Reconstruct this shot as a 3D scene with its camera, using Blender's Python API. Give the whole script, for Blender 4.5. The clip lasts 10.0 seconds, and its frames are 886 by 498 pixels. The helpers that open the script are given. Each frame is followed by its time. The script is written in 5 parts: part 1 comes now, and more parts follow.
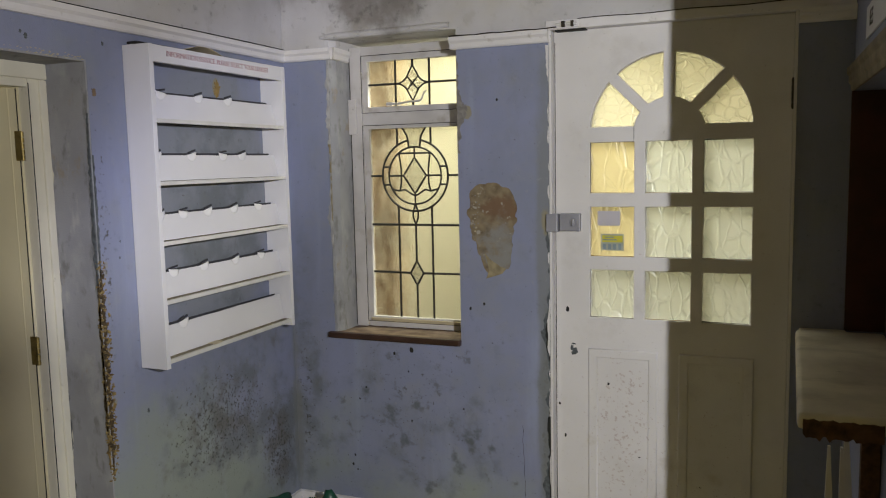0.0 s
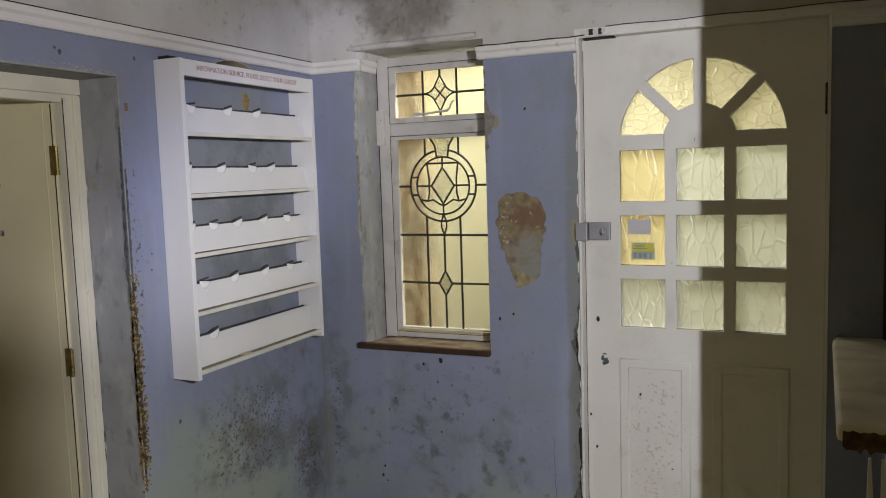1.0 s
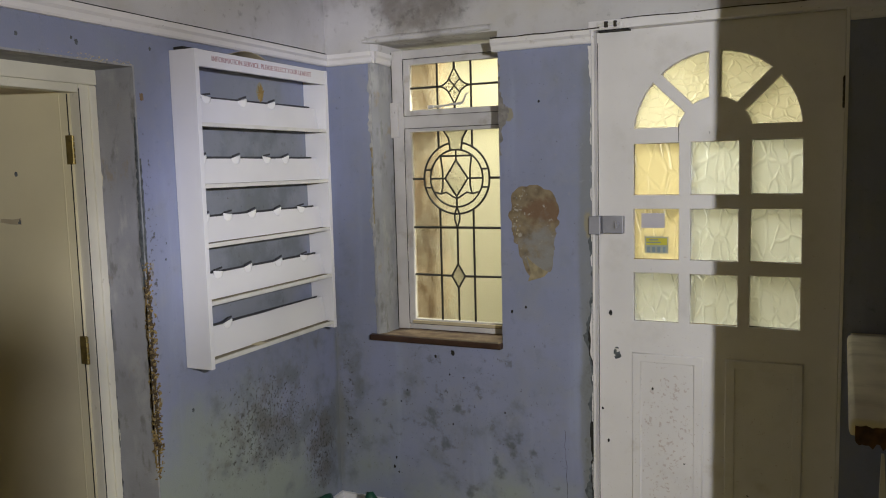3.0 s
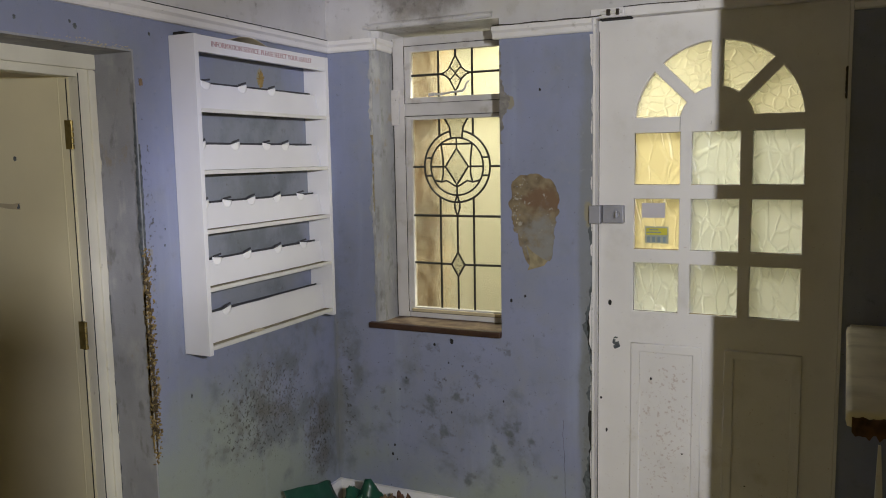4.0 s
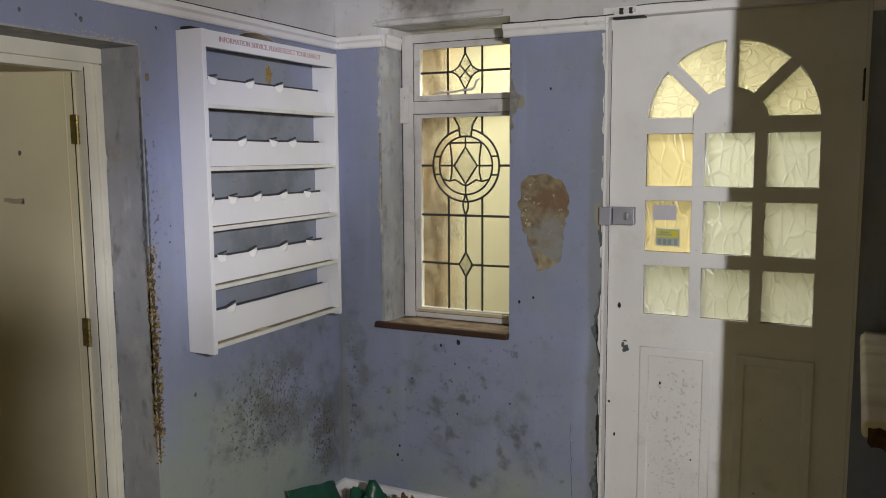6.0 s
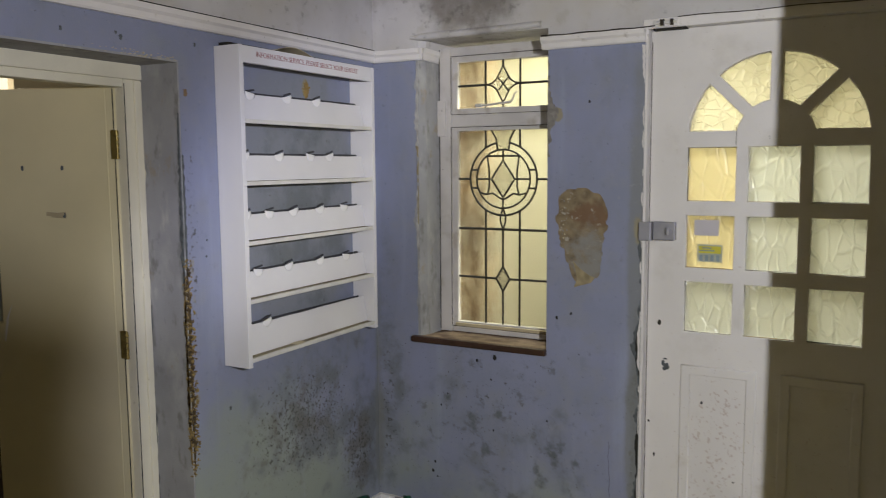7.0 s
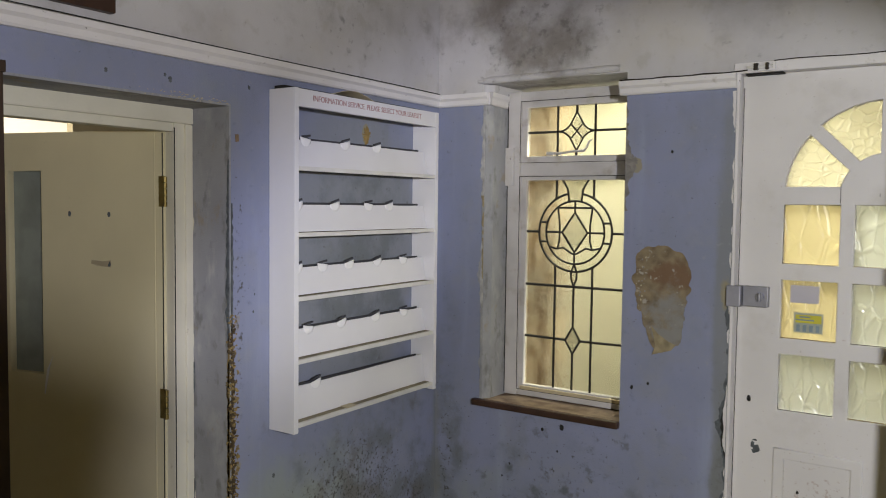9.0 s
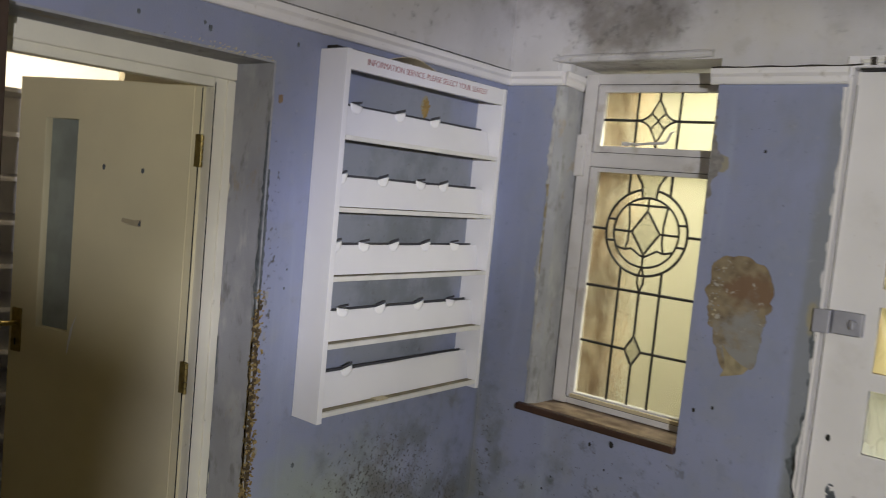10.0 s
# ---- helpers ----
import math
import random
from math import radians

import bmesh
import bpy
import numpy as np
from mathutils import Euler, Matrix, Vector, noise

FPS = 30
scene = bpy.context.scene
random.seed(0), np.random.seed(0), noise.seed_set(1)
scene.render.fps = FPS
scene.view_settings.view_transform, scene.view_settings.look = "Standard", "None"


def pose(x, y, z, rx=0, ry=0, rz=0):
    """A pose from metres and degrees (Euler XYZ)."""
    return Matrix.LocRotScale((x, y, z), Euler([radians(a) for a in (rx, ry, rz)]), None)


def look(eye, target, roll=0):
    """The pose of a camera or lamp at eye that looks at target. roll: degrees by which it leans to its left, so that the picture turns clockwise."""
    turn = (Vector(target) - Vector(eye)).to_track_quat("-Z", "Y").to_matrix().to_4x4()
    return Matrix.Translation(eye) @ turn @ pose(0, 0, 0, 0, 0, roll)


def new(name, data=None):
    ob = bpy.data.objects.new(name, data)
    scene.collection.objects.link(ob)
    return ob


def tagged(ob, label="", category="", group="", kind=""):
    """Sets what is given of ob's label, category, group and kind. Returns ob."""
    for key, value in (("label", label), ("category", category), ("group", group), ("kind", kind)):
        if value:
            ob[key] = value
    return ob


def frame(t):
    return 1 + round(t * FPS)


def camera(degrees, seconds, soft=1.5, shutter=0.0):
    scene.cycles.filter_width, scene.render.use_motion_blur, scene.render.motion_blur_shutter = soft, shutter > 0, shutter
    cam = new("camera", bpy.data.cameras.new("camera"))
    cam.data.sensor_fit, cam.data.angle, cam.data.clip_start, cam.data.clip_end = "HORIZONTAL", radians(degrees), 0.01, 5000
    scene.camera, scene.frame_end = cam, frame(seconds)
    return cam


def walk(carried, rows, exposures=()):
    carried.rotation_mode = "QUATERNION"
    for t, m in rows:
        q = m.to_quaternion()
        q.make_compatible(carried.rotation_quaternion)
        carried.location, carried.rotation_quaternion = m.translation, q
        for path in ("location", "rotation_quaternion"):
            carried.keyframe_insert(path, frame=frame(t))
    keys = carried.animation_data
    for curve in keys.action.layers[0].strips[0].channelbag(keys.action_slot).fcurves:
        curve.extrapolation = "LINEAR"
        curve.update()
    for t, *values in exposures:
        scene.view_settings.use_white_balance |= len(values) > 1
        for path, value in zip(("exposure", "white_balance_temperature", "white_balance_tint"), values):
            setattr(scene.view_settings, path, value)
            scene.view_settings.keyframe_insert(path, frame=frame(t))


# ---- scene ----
cam = camera(57.9, 10.0, 1.0, 0.5)

PATH = [
    (0, (1.815, -2.81, 1.519), (1.069, -0.967, 1.303), -1.2),
    (0.5, (1.818, -2.806, 1.52), (1.033, -0.977, 1.322), -1.5),
    (1, (1.807, -2.804, 1.521), (0.998, -0.985, 1.33), -1.8),
    (1.5, (1.814, -2.801, 1.516), (0.987, -0.99, 1.328), -2.1),
    (2, (1.817, -2.799, 1.518), (0.982, -0.992, 1.325), -2.0),
    (2.5, (1.814, -2.803, 1.514), (0.974, -0.998, 1.321), -1.7),
    (4, (1.822, -2.795, 1.507), (0.975, -0.998, 1.278), -1.0),
    (4.5, (1.813, -2.787, 1.507), (0.967, -0.99, 1.273), -0.7),
    (5, (1.808, -2.79, 1.514), (0.962, -0.993, 1.278), -0.5),
    (5.5, (1.803, -2.777, 1.51), (0.951, -0.983, 1.274), -0.3),
    (7, (1.813, -2.73, 1.527), (0.855, -0.987, 1.316), -0.4),
    (7.5, (1.815, -2.684, 1.552), (0.765, -0.99, 1.381), 0.4),
    (8, (1.806, -2.635, 1.556), (0.727, -0.959, 1.389), 0.1),
    (8.5, (1.777, -2.599, 1.562), (0.694, -0.923, 1.434), 0.7),
    (9, (1.715, -2.541, 1.565), (0.61, -0.878, 1.453), 0.7),
    (9.5, (1.667, -2.481, 1.559), (0.542, -0.832, 1.429), 2.6),
    (10, (1.632, -2.331, 1.561), (0.39, -0.771, 1.403), 5.4),
]
walk(cam, [(t, look(eye, target, roll)) for t, eye, target, roll in PATH])

# ---- light ----
world = bpy.data.worlds.new("world")
scene.world = world
world.use_nodes = True
world.node_tree.nodes["Background"].inputs[0].default_value = (0.02, 0.02, 0.025, 1)
world.node_tree.nodes["Background"].inputs[1].default_value = 0.2


def lamp(name, kind, m, energy, colour, **more):
    data = bpy.data.lights.new(name, kind)
    data.energy, data.color = energy, colour
    for k, v in more.items():
        if k == "spot_size":
            data.spot_size = v
        elif k == "spot_blend":
            data.spot_blend = v
        elif k == "soft":
            data.shadow_soft_size = v
        elif k == "size":
            data.size = v
    ob = new(name, data)
    ob.matrix_world = m
    return ob


# the hand torch that lights the lobby from behind the end of the right-hand wall: white core, yellow rim
TORCH = (2.409, -2.72, 1.72)
lamp("torch_core", "SPOT", look(TORCH, (0.78, 0.0, 0.72)), 138, (0.835, 0.86, 1.10), spot_size=radians(60), spot_blend=0.34, soft=0.007)
lamp("torch_hotspot", "SPOT", look(TORCH, (0.0, -0.94, 1.98)), 136, (0.91, 0.895, 0.95), spot_size=radians(41), spot_blend=0.55, soft=0.007)
lamp("torch_rim", "SPOT", look(TORCH, (1.02, 0.0, 0.62)), 74, (0.97, 0.93, 0.54), spot_size=radians(62), spot_blend=0.30, soft=0.007)
# added fill, aimed at the rear wall so warm bounce reaches the shaded side
lamp("bounce_fill", "SPOT", look(TORCH, (2.3, -4.4, 0.9)), 105, (0.97, 0.90, 0.48), spot_size=radians(150), spot_blend=1.0, soft=0.007)
# porch light behind the glazing, and the light of the room behind the inner door
lamp("porch_lamp", "AREA", look((0.75, 0.60, 2.42), (0.75, 0.68, 0.0)), 23, (0.98, 0.97, 0.77), size=0.6)
lamp("store_lamp", "AREA", look((-1.40, -1.05, 2.38), (-1.40, -1.1, 0.0)), 20, (1.0, 0.86, 0.60), size=0.5)


# ---- materials ----
def material(name, base=(0.8, 0.8, 0.8), rough=0.6, metal=0.0, vary=0.12, scale=6.0, grain=180.0, bump=0.15, tint=None, spec=0.4):
    """A painted or plain surface: two scales of colour variation and fine relief."""
    mat = bpy.data.materials.new(name)
    mat.use_nodes = True
    n, l = mat.node_tree.nodes, mat.node_tree.links
    b = n["Principled BSDF"]
    b.inputs["Roughness"].default_value, b.inputs["Metallic"].default_value = rough, metal
    b.inputs["Specular IOR Level"].default_value = spec
    co = n.new("ShaderNodeTexCoord").outputs["Object"]
    big, fine = n.new("ShaderNodeTexNoise"), n.new("ShaderNodeTexNoise")
    big.inputs["Scale"].default_value, big.inputs["Detail"].default_value = scale, 6
    fine.inputs["Scale"].default_value, fine.inputs["Detail"].default_value = grain, 3
    l.new(co, big.inputs["Vector"])
    l.new(co, fine.inputs["Vector"])
    ramp = n.new("ShaderNodeValToRGB")
    dark = tint or tuple(c * (1 - 2.2 * vary) for c in base)
    ramp.color_ramp.elements[0].position, ramp.color_ramp.elements[1].position = 0.3, 0.62
    ramp.color_ramp.elements[0].color, ramp.color_ramp.elements[1].color = (*dark, 1), (*base, 1)
    l.new(big.outputs["Fac"], ramp.inputs["Fac"])
    l.new(ramp.outputs["Color"], b.inputs["Base Color"])
    bp = n.new("ShaderNodeBump")
    bp.inputs["Strength"].default_value, bp.inputs["Distance"].default_value = bump, 0.002
    l.new(fine.outputs["Fac"], bp.inputs["Height"])
    l.new(bp.outputs["Normal"], b.inputs["Normal"])
    return mat


def math_node(n, l, op, a, b=None, clamp=False):
    m = n.new("ShaderNodeMath")
    m.operation, m.use_clamp = op, clamp
    for i, v in enumerate((a, b)):
        if v is None:
            continue
        if isinstance(v, (int, float)):
            m.inputs[i].default_value = v
        else:
            l.new(v, m.inputs[i])
    return m.outputs[0]


def blotch(n, l, co, centre, stretch, inner, outer):
    """1 inside a soft ellipsoid round centre, 0 outside."""
    sub, mul, ln, mr = n.new("ShaderNodeVectorMath"), n.new("ShaderNodeVectorMath"), n.new("ShaderNodeVectorMath"), n.new("ShaderNodeMapRange")
    sub.operation, mul.operation, ln.operation = "SUBTRACT", "MULTIPLY", "LENGTH"
    l.new(co, sub.inputs[0])
    sub.inputs[1].default_value = centre
    l.new(sub.outputs[0], mul.inputs[0])
    mul.inputs[1].default_value = stretch
    l.new(mul.outputs[0], ln.inputs[0])
    mr.interpolation_type = "SMOOTHSTEP"
    l.new(ln.outputs["Value"], mr.inputs["Value"])
    mr.inputs["From Min"].default_value, mr.inputs["From Max"].default_value = inner, outer
    mr.inputs["To Min"].default_value, mr.inputs["To Max"].default_value = 1, 0
    return mr.outputs[0]


def stain(mat, colour, scale, lo, hi, areas=(), base=0.0, detail=5.0, stretch=(1, 1, 1), amount=1.0, rough=None, seed=0.0):
    """Lays stains or painted-in light of a colour over a material: noise above a threshold, stronger within given
    areas.
    """
    n, l = mat.node_tree.nodes, mat.node_tree.links
    b = n["Principled BSDF"]
    co = n.new("ShaderNodeTexCoord").outputs["Object"]
    mp = n.new("ShaderNodeMapping")
    mp.inputs["Scale"].default_value, mp.inputs["Location"].default_value = stretch, (seed, seed * 0.7, -seed)
    l.new(co, mp.inputs["Vector"])
    noi, mr, mix = n.new("ShaderNodeTexNoise"), n.new("ShaderNodeMapRange"), n.new("ShaderNodeMix")
    noi.inputs["Scale"].default_value, noi.inputs["Detail"].default_value, noi.inputs["Roughness"].default_value = scale, detail, 0.6
    l.new(mp.outputs[0], noi.inputs["Vector"])
    value = noi.outputs["Fac"]
    zone = None
    for centre, st, inner, outer, gain in areas:
        z = math_node(n, l, "MULTIPLY", blotch(n, l, co, centre, st, inner, outer), gain)
        zone = z if zone is None else math_node(n, l, "MAXIMUM", zone, z)
    if zone is not None:
        value = math_node(n, l, "ADD", value, math_node(n, l, "ADD", zone, base))
    l.new(value, mr.inputs["Value"])
    mr.interpolation_type = "SMOOTHSTEP"
    mr.inputs["From Min"].default_value, mr.inputs["From Max"].default_value = lo, hi
    mr.inputs["To Max"].default_value = amount
    mix.data_type = "RGBA"
    l.new(mr.outputs[0], mix.inputs["Factor"])
    l.new(b.inputs["Base Color"].links[0].from_socket, mix.inputs["A"])
    mix.inputs["B"].default_value = (*colour, 1)
    l.new(mix.outputs["Result"], b.inputs["Base Color"])
    return mat


BLUE = (0.246, 0.269, 0.400)
wall_blue = material("blue_wall_paint", BLUE, 0.58, vary=0.10, scale=3.2, grain=240, bump=0.3, tint=(0.215, 0.238, 0.33))
stain(wall_blue, (0.25, 0.265, 0.315), 11, 0.46, 0.72, amount=0.55, detail=8, seed=21)
stain(wall_blue, (0.23, 0.245, 0.285), 4, 0.52, 0.85, [((0, -0.5, 1.40), (1, 1.3, 0.85), 0.25, 0.58, 0.55)], 0.0, detail=7, amount=0.95, seed=15)
# grey-green low down paints in the torch beam's fringe; then pale runs, soft mould clouds, specks, brown marks
stain(wall_blue, (0.27, 0.305, 0.28), 2.3, 0.60, 0.92, [((0, -0.7, 0.15), (1, 0.8, 1.2), 0.1, 1.1, 0.45), ((0.5, 0, 0.05), (0.8, 1, 1.5), 0.1, 0.9, 0.28)], 0.0)
stain(wall_blue, (0.33, 0.375, 0.50), 9, 0.56, 0.75, stretch=(1, 1, 0.10), amount=0.35, seed=3)
stain(wall_blue, (0.15, 0.165, 0.185), 7, 0.60, 0.85, [((0, -0.45, 1.35), (1, 1.2, 0.9), 0.1, 0.55, 0.26), ((0.06, 0, 0.6), (4, 1, 0.7), 0.1, 0.5, 0.22), ((0.55, 0, 0.5), (0.9, 1, 1), 0.1, 0.6, 0.12), ((0, -0.40, 0.62), (1, 0.85, 1.0), 0.05, 0.5, 0.24), ((0, -0.12, 0.45), (1, 1.6, 1.0), 0.05, 0.45, 0.26), ((1.085, 0, 0.6), (14, 1, 0.8), 0.1, 0.7, 0.34)], 0.0, detail=8, amount=0.85, seed=11)
stain(wall_blue, (0.07, 0.068, 0.06), 58, 0.70, 0.84, [((0, -0.54, 0.60), (1, 0.95, 1.35), 0.10, 0.46, 0.185), ((0, -0.16, 0.42), (1, 1.7, 1.1), 0.05, 0.42, 0.20), ((0.05, 0, 0.55), (5, 1, 0.8), 0.02, 0.4, 0.18), ((0.0, -0.5, 1.35), (1, 1, 0.8), 0.1, 0.5, 0.08), ((0.55, 0, 0.6), (1, 1, 1), 0.05, 0.5, 0.09), ((1.075, 0, 0.6), (22, 1, 0.8), 0.1, 0.7, 0.20), ((0, -0.99, 1.3), (1, 14, 0.8), 0.1, 0.5, 0.18)], 0.0, seed=1, amount=0.95, detail=7)
stain(wall_blue, (0.12, 0.105, 0.085), 13, 0.60, 0.84, [((0, -0.50, 0.58), (1, 0.85, 1.35), 0.08, 0.42, 0.17), ((0, -0.14, 0.36), (1, 1.9, 1.2), 0.05, 0.38, 0.24), ((0, -0.2, 0.85), (1, 2.2, 1.8), 0.05, 0.4, 0.16)], 0.0, detail=10, amount=0.55, seed=71)
stain(wall_blue, (0.19, 0.20, 0.20), 5, 0.52, 0.80, [((1.08, 0, 0.9), (13, 1, 0.45), 0.15, 0.70, 0.34), ((0.0, 0, 0.5), (12, 12, 0.7), 0.1, 0.6, 0.30)], -0.02, detail=9, stretch=(1, 1, 0.5), amount=0.75, seed=73)
stain(wall_blue, (0.04, 0.04, 0.036), 95, 0.735, 0.80, [((0, -0.45, 0.58), (1, 1.0, 1.3), 0.1, 0.45, 0.16), ((0, -0.14, 0.36), (1, 2, 1.3), 0.05, 0.36, 0.18), ((0.5, 0, 0.6), (0.8, 1, 1), 0.1, 0.7, 0.05)], 0.0, detail=2, seed=7, amount=0.85)
stain(wall_blue, (0.28, 0.245, 0.15), 12, 0.84, 0.98, [((1.085, 0, 1.30), (14, 1, 5), 0.1, 0.8, 0.5), ((1.09, 0, 0.5), (16, 1, 0.8), 0.1, 0.6, 0.25), ((0, -1.0, 1.0), (1, 12, 0.7), 0.1, 0.5, 0.3), ((0.785, 0, 1.70), (14, 1, 12), 0.1, 0.6, 0.55), ((0, -0.435, 1.795), (1, 22, 13), 0.2, 0.7, 0.75), ((0.21, 0, 1.45), (14, 1, 2.5), 0.1, 0.6, 0.3)], 0.0, seed=4, amount=0.85)
stain(wall_blue, (0.085, 0.095, 0.095), 30, 0.58, 0.95, [((x, 0, z), (1, 1, 0.7), 0.0, s * 1.4, 0.36) for x, z, s in ((0.60, 0.235, 0.030), (0.725, 0.335, 0.030), (0.705, 0.378, 0.022), (0.86, 0.425, 0.022), (0.50, 0.42, 0.028), (0.55, 0.575, 0.034), (0.805, 0.475, 0.026), (0.77, 0.45, 0.04), (0.44, 0.52, 0.04), (0.33, 0.60, 0.03))], 0.0, detail=9, amount=0.75, seed=31)
stain(wall_blue, (0.05, 0.05, 0.05), 95, 0.725, 0.76, amount=0.6, detail=2, seed=41)
stain(wall_blue, (0.11, 0.115, 0.12), 19, 0.66, 0.80, [((0, -0.4, 1.4), (1, 1, 0.7), 0.1, 0.5, 0.09), ((0.6, 0, 0.5), (0.8, 1, 0.9), 0.1, 0.6, 0.08)], 0.0, amount=0.65, detail=8, seed=52)
stain(wall_blue, (0.30, 0.31, 0.34), 45, 0.60, 0.72, amount=0.35, detail=4, seed=44)
wall_white = material("white_wall_paint", (0.545, 0.535, 0.545), 0.7, vary=0.07, scale=4, grain=220, bump=0.3)
stain(wall_white, (0.50, 0.47, 0.41), 2.2, 0.48, 0.68, amount=0.6, seed=2, detail=7)
stain(wall_white, (0.30, 0.28, 0.265), 3.2, 0.50, 0.74, amount=0.45, detail=9, seed=57)
stain(wall_white, (0.17, 0.15, 0.13), 5.5, 0.60, 0.98, [((0.44, 0, 2.14), (1.3, 1, 2.2), 0.05, 0.55, 0.40), ((0.22, 0, 2.25), (1.2, 1, 1.8), 0.05, 0.5, 0.24), ((1.3, 0, 2.25), (0.8, 1, 2.0), 0.05, 0.6, 0.16), ((0, -0.45, 2.2), (1, 1, 1.6), 0.05, 0.5, 0.12), ((0.0, 0, 2.15), (14, 14, 1), 0.1, 0.7, 0.2)], 0.0, detail=9, amount=0.85)
stain(wall_white, (0.10, 0.095, 0.085), 24, 0.64, 0.8, [((0.4, 0, 2.12), (1, 1, 1.6), 0.05, 0.55, 0.15), ((0, -0.5, 2.12), (1, 1, 1.5), 0.05, 0.5, 0.07), ((1.2, 0, 2.15), (1, 1, 2), 0.05, 0.5, 0.06)], 0.0, detail=6, amount=0.5, seed=5)
stain(wall_white, (0.22, 0.20, 0.18), 70, 0.66, 0.74, amount=0.55, detail=4, seed=12)
stain(wall_white, (0.38, 0.36, 0.32), 14, 0.54, 0.68, amount=0.4, detail=9, seed=16)
reveal_grey = material("grey_reveal_plaster", (0.33, 0.335, 0.355), 0.75, vary=0.12, scale=5, grain=200, bump=0.35)
stain(reveal_grey, (0.44, 0.44, 0.43), 9, 0.50, 0.70, amount=0.6, stretch=(1, 1, 0.5), seed=1, detail=8)
stain(reveal_grey, (0.15, 0.15, 0.14), 24, 0.54, 0.72, [((-0.005, -1.02, 1.25), (22, 22, 1.2), 0.2, 0.8, 0.12), ((-0.16, -1.02, 1.0), (26, 26, 0.8), 0.2, 0.8, 0.10)], 0.0, amount=0.7, stretch=(1, 1, 0.5), seed=9, detail=7)
stain(reveal_grey, (0.52, 0.51, 0.48), 7, 0.60, 0.68, amount=0.6, stretch=(1, 1, 0.35), seed=33, detail=9)
stain(reveal_grey, (0.30, 0.24, 0.15), 10, 0.60, 0.70, amount=0.6, stretch=(1, 1, 0.7), seed=14, detail=6)
white_gloss = material("old_white_gloss_paint", (0.72, 0.70, 0.70), 0.42, vary=0.05, scale=5, grain=120, bump=0.08)
stain(white_gloss, (0.34, 0.31, 0.26), 22, 0.62, 0.76, amount=0.55, detail=9)
stain(white_gloss, (0.05, 0.045, 0.04), 70, 0.70, 0.76, amount=0.8, detail=3, seed=8)
window_paint = material("grubby_window_paint", (0.58, 0.56, 0.56), 0.5, vary=0.08, scale=9, grain=120, bump=0.12)
stain(window_paint, (0.34, 0.30, 0.25), 15, 0.54, 0.72, amount=0.6, detail=9, seed=27)
stain(window_paint, (0.05, 0.045, 0.04), 70, 0.69, 0.76, amount=0.8, detail=3, seed=28)
door_paint = material("door_white_paint", (0.68, 0.66, 0.65), 0.5, vary=0.04, scale=4, grain=140, bump=0.1)
stain(door_paint, (0.40, 0.30, 0.26), 85, 0.73, 0.90, [((1.35, 0, 0.55), (2.2, 1, 0.9), 0.1, 0.45, 0.17), ((1.5, 0, 0.4), (1, 1, 1), 0.1, 0.6, 0.08)], 0.0, detail=1, amount=0.55)
stain(door_paint, (0.40, 0.37, 0.32), 7, 0.52, 0.78, amount=0.3, detail=9, seed=19)
stain(door_paint, (0.42, 0.36, 0.28), 6, 0.7, 0.9, [((1.5, 0, 0.3), (0.8, 1, 1.4), 0.1, 0.7, 0.18)], 0.0, amount=0.6, seed=3)
stain(door_paint, (0.34, 0.30, 0.26), 90, 0.68, 0.74, amount=0.5, detail=3, seed=9)
cream_paint = material("cream_door_paint", (0.70, 0.64, 0.42), 0.45, vary=0.05, scale=3, grain=140, bump=0.08)
stain(cream_paint, (0.30, 0.25, 0.16), 10, 0.68, 0.8, amount=0.35)
frame_cream = material("chipped_cream_frame_paint", (0.74, 0.71, 0.58), 0.45, vary=0.06, scale=6, grain=120, bump=0.15)
stain(frame_cream, (0.25, 0.20, 0.13), 18, 0.66, 0.76, amount=0.6, detail=8)
rack_white = material("white_melamine", (0.70, 0.695, 0.735), 0.38, vary=0.025, scale=5, grain=90, bump=0.03)
lip_white = material("off_white_edge_strip", (0.66, 0.65, 0.63), 0.45, vary=0.06, scale=14, grain=120, bump=0.08)
shelf_dust = material("dusty_shelf_board", (0.27, 0.235, 0.165), 0.8, vary=0.2, scale=14, grain=120, bump=0.2)
rack_edge = material("yellowed_edge_strip", (0.50, 0.43, 0.29), 0.5, vary=0.08, scale=12, grain=150, bump=0.1)
# extra light the jutting tabs catch is put into this paler white
tab_white_lit = material("lit_white_tab", (0.82, 0.815, 0.845), 0.5, vary=0.02, scale=8, grain=200, bump=0.05)
notch_dark = material("dark_felt_and_gap_shade", (0.05, 0.05, 0.06), 0.8, vary=0.1)
red_ink = material("faded_red_ink", (0.45, 0.24, 0.25), 0.6, vary=0.2, scale=40)
brown_wood = material("dark_stained_wood", (0.055, 0.028, 0.018), 0.45, vary=0.2, scale=18, grain=120, bump=0.25)
dark_wood = material("blackened_wood", (0.045, 0.026, 0.016), 0.6, vary=0.2, scale=12, grain=90, bump=0.3)
hood_wood = material("dusty_carved_wood", (0.24, 0.19, 0.12), 0.6, vary=0.2, scale=14, grain=100, bump=0.3)
red_wood = material("dark_red_mahogany", (0.06, 0.012, 0.008), 0.5, vary=0.2, scale=12, grain=90, bump=0.2)
sill_wood = material("dusty_sill_boards", (0.25, 0.185, 0.13), 0.6, vary=0.22, scale=16, grain=120, bump=0.25, tint=(0.10, 0.06, 0.04))
lead = material("lead_came", (0.035, 0.033, 0.03), 0.5, metal=0.3, vary=0.1, scale=60)
brass = material("tarnished_brass", (0.36, 0.28, 0.10), 0.5, metal=0.9, vary=0.2, scale=50, grain=300, bump=0.1)
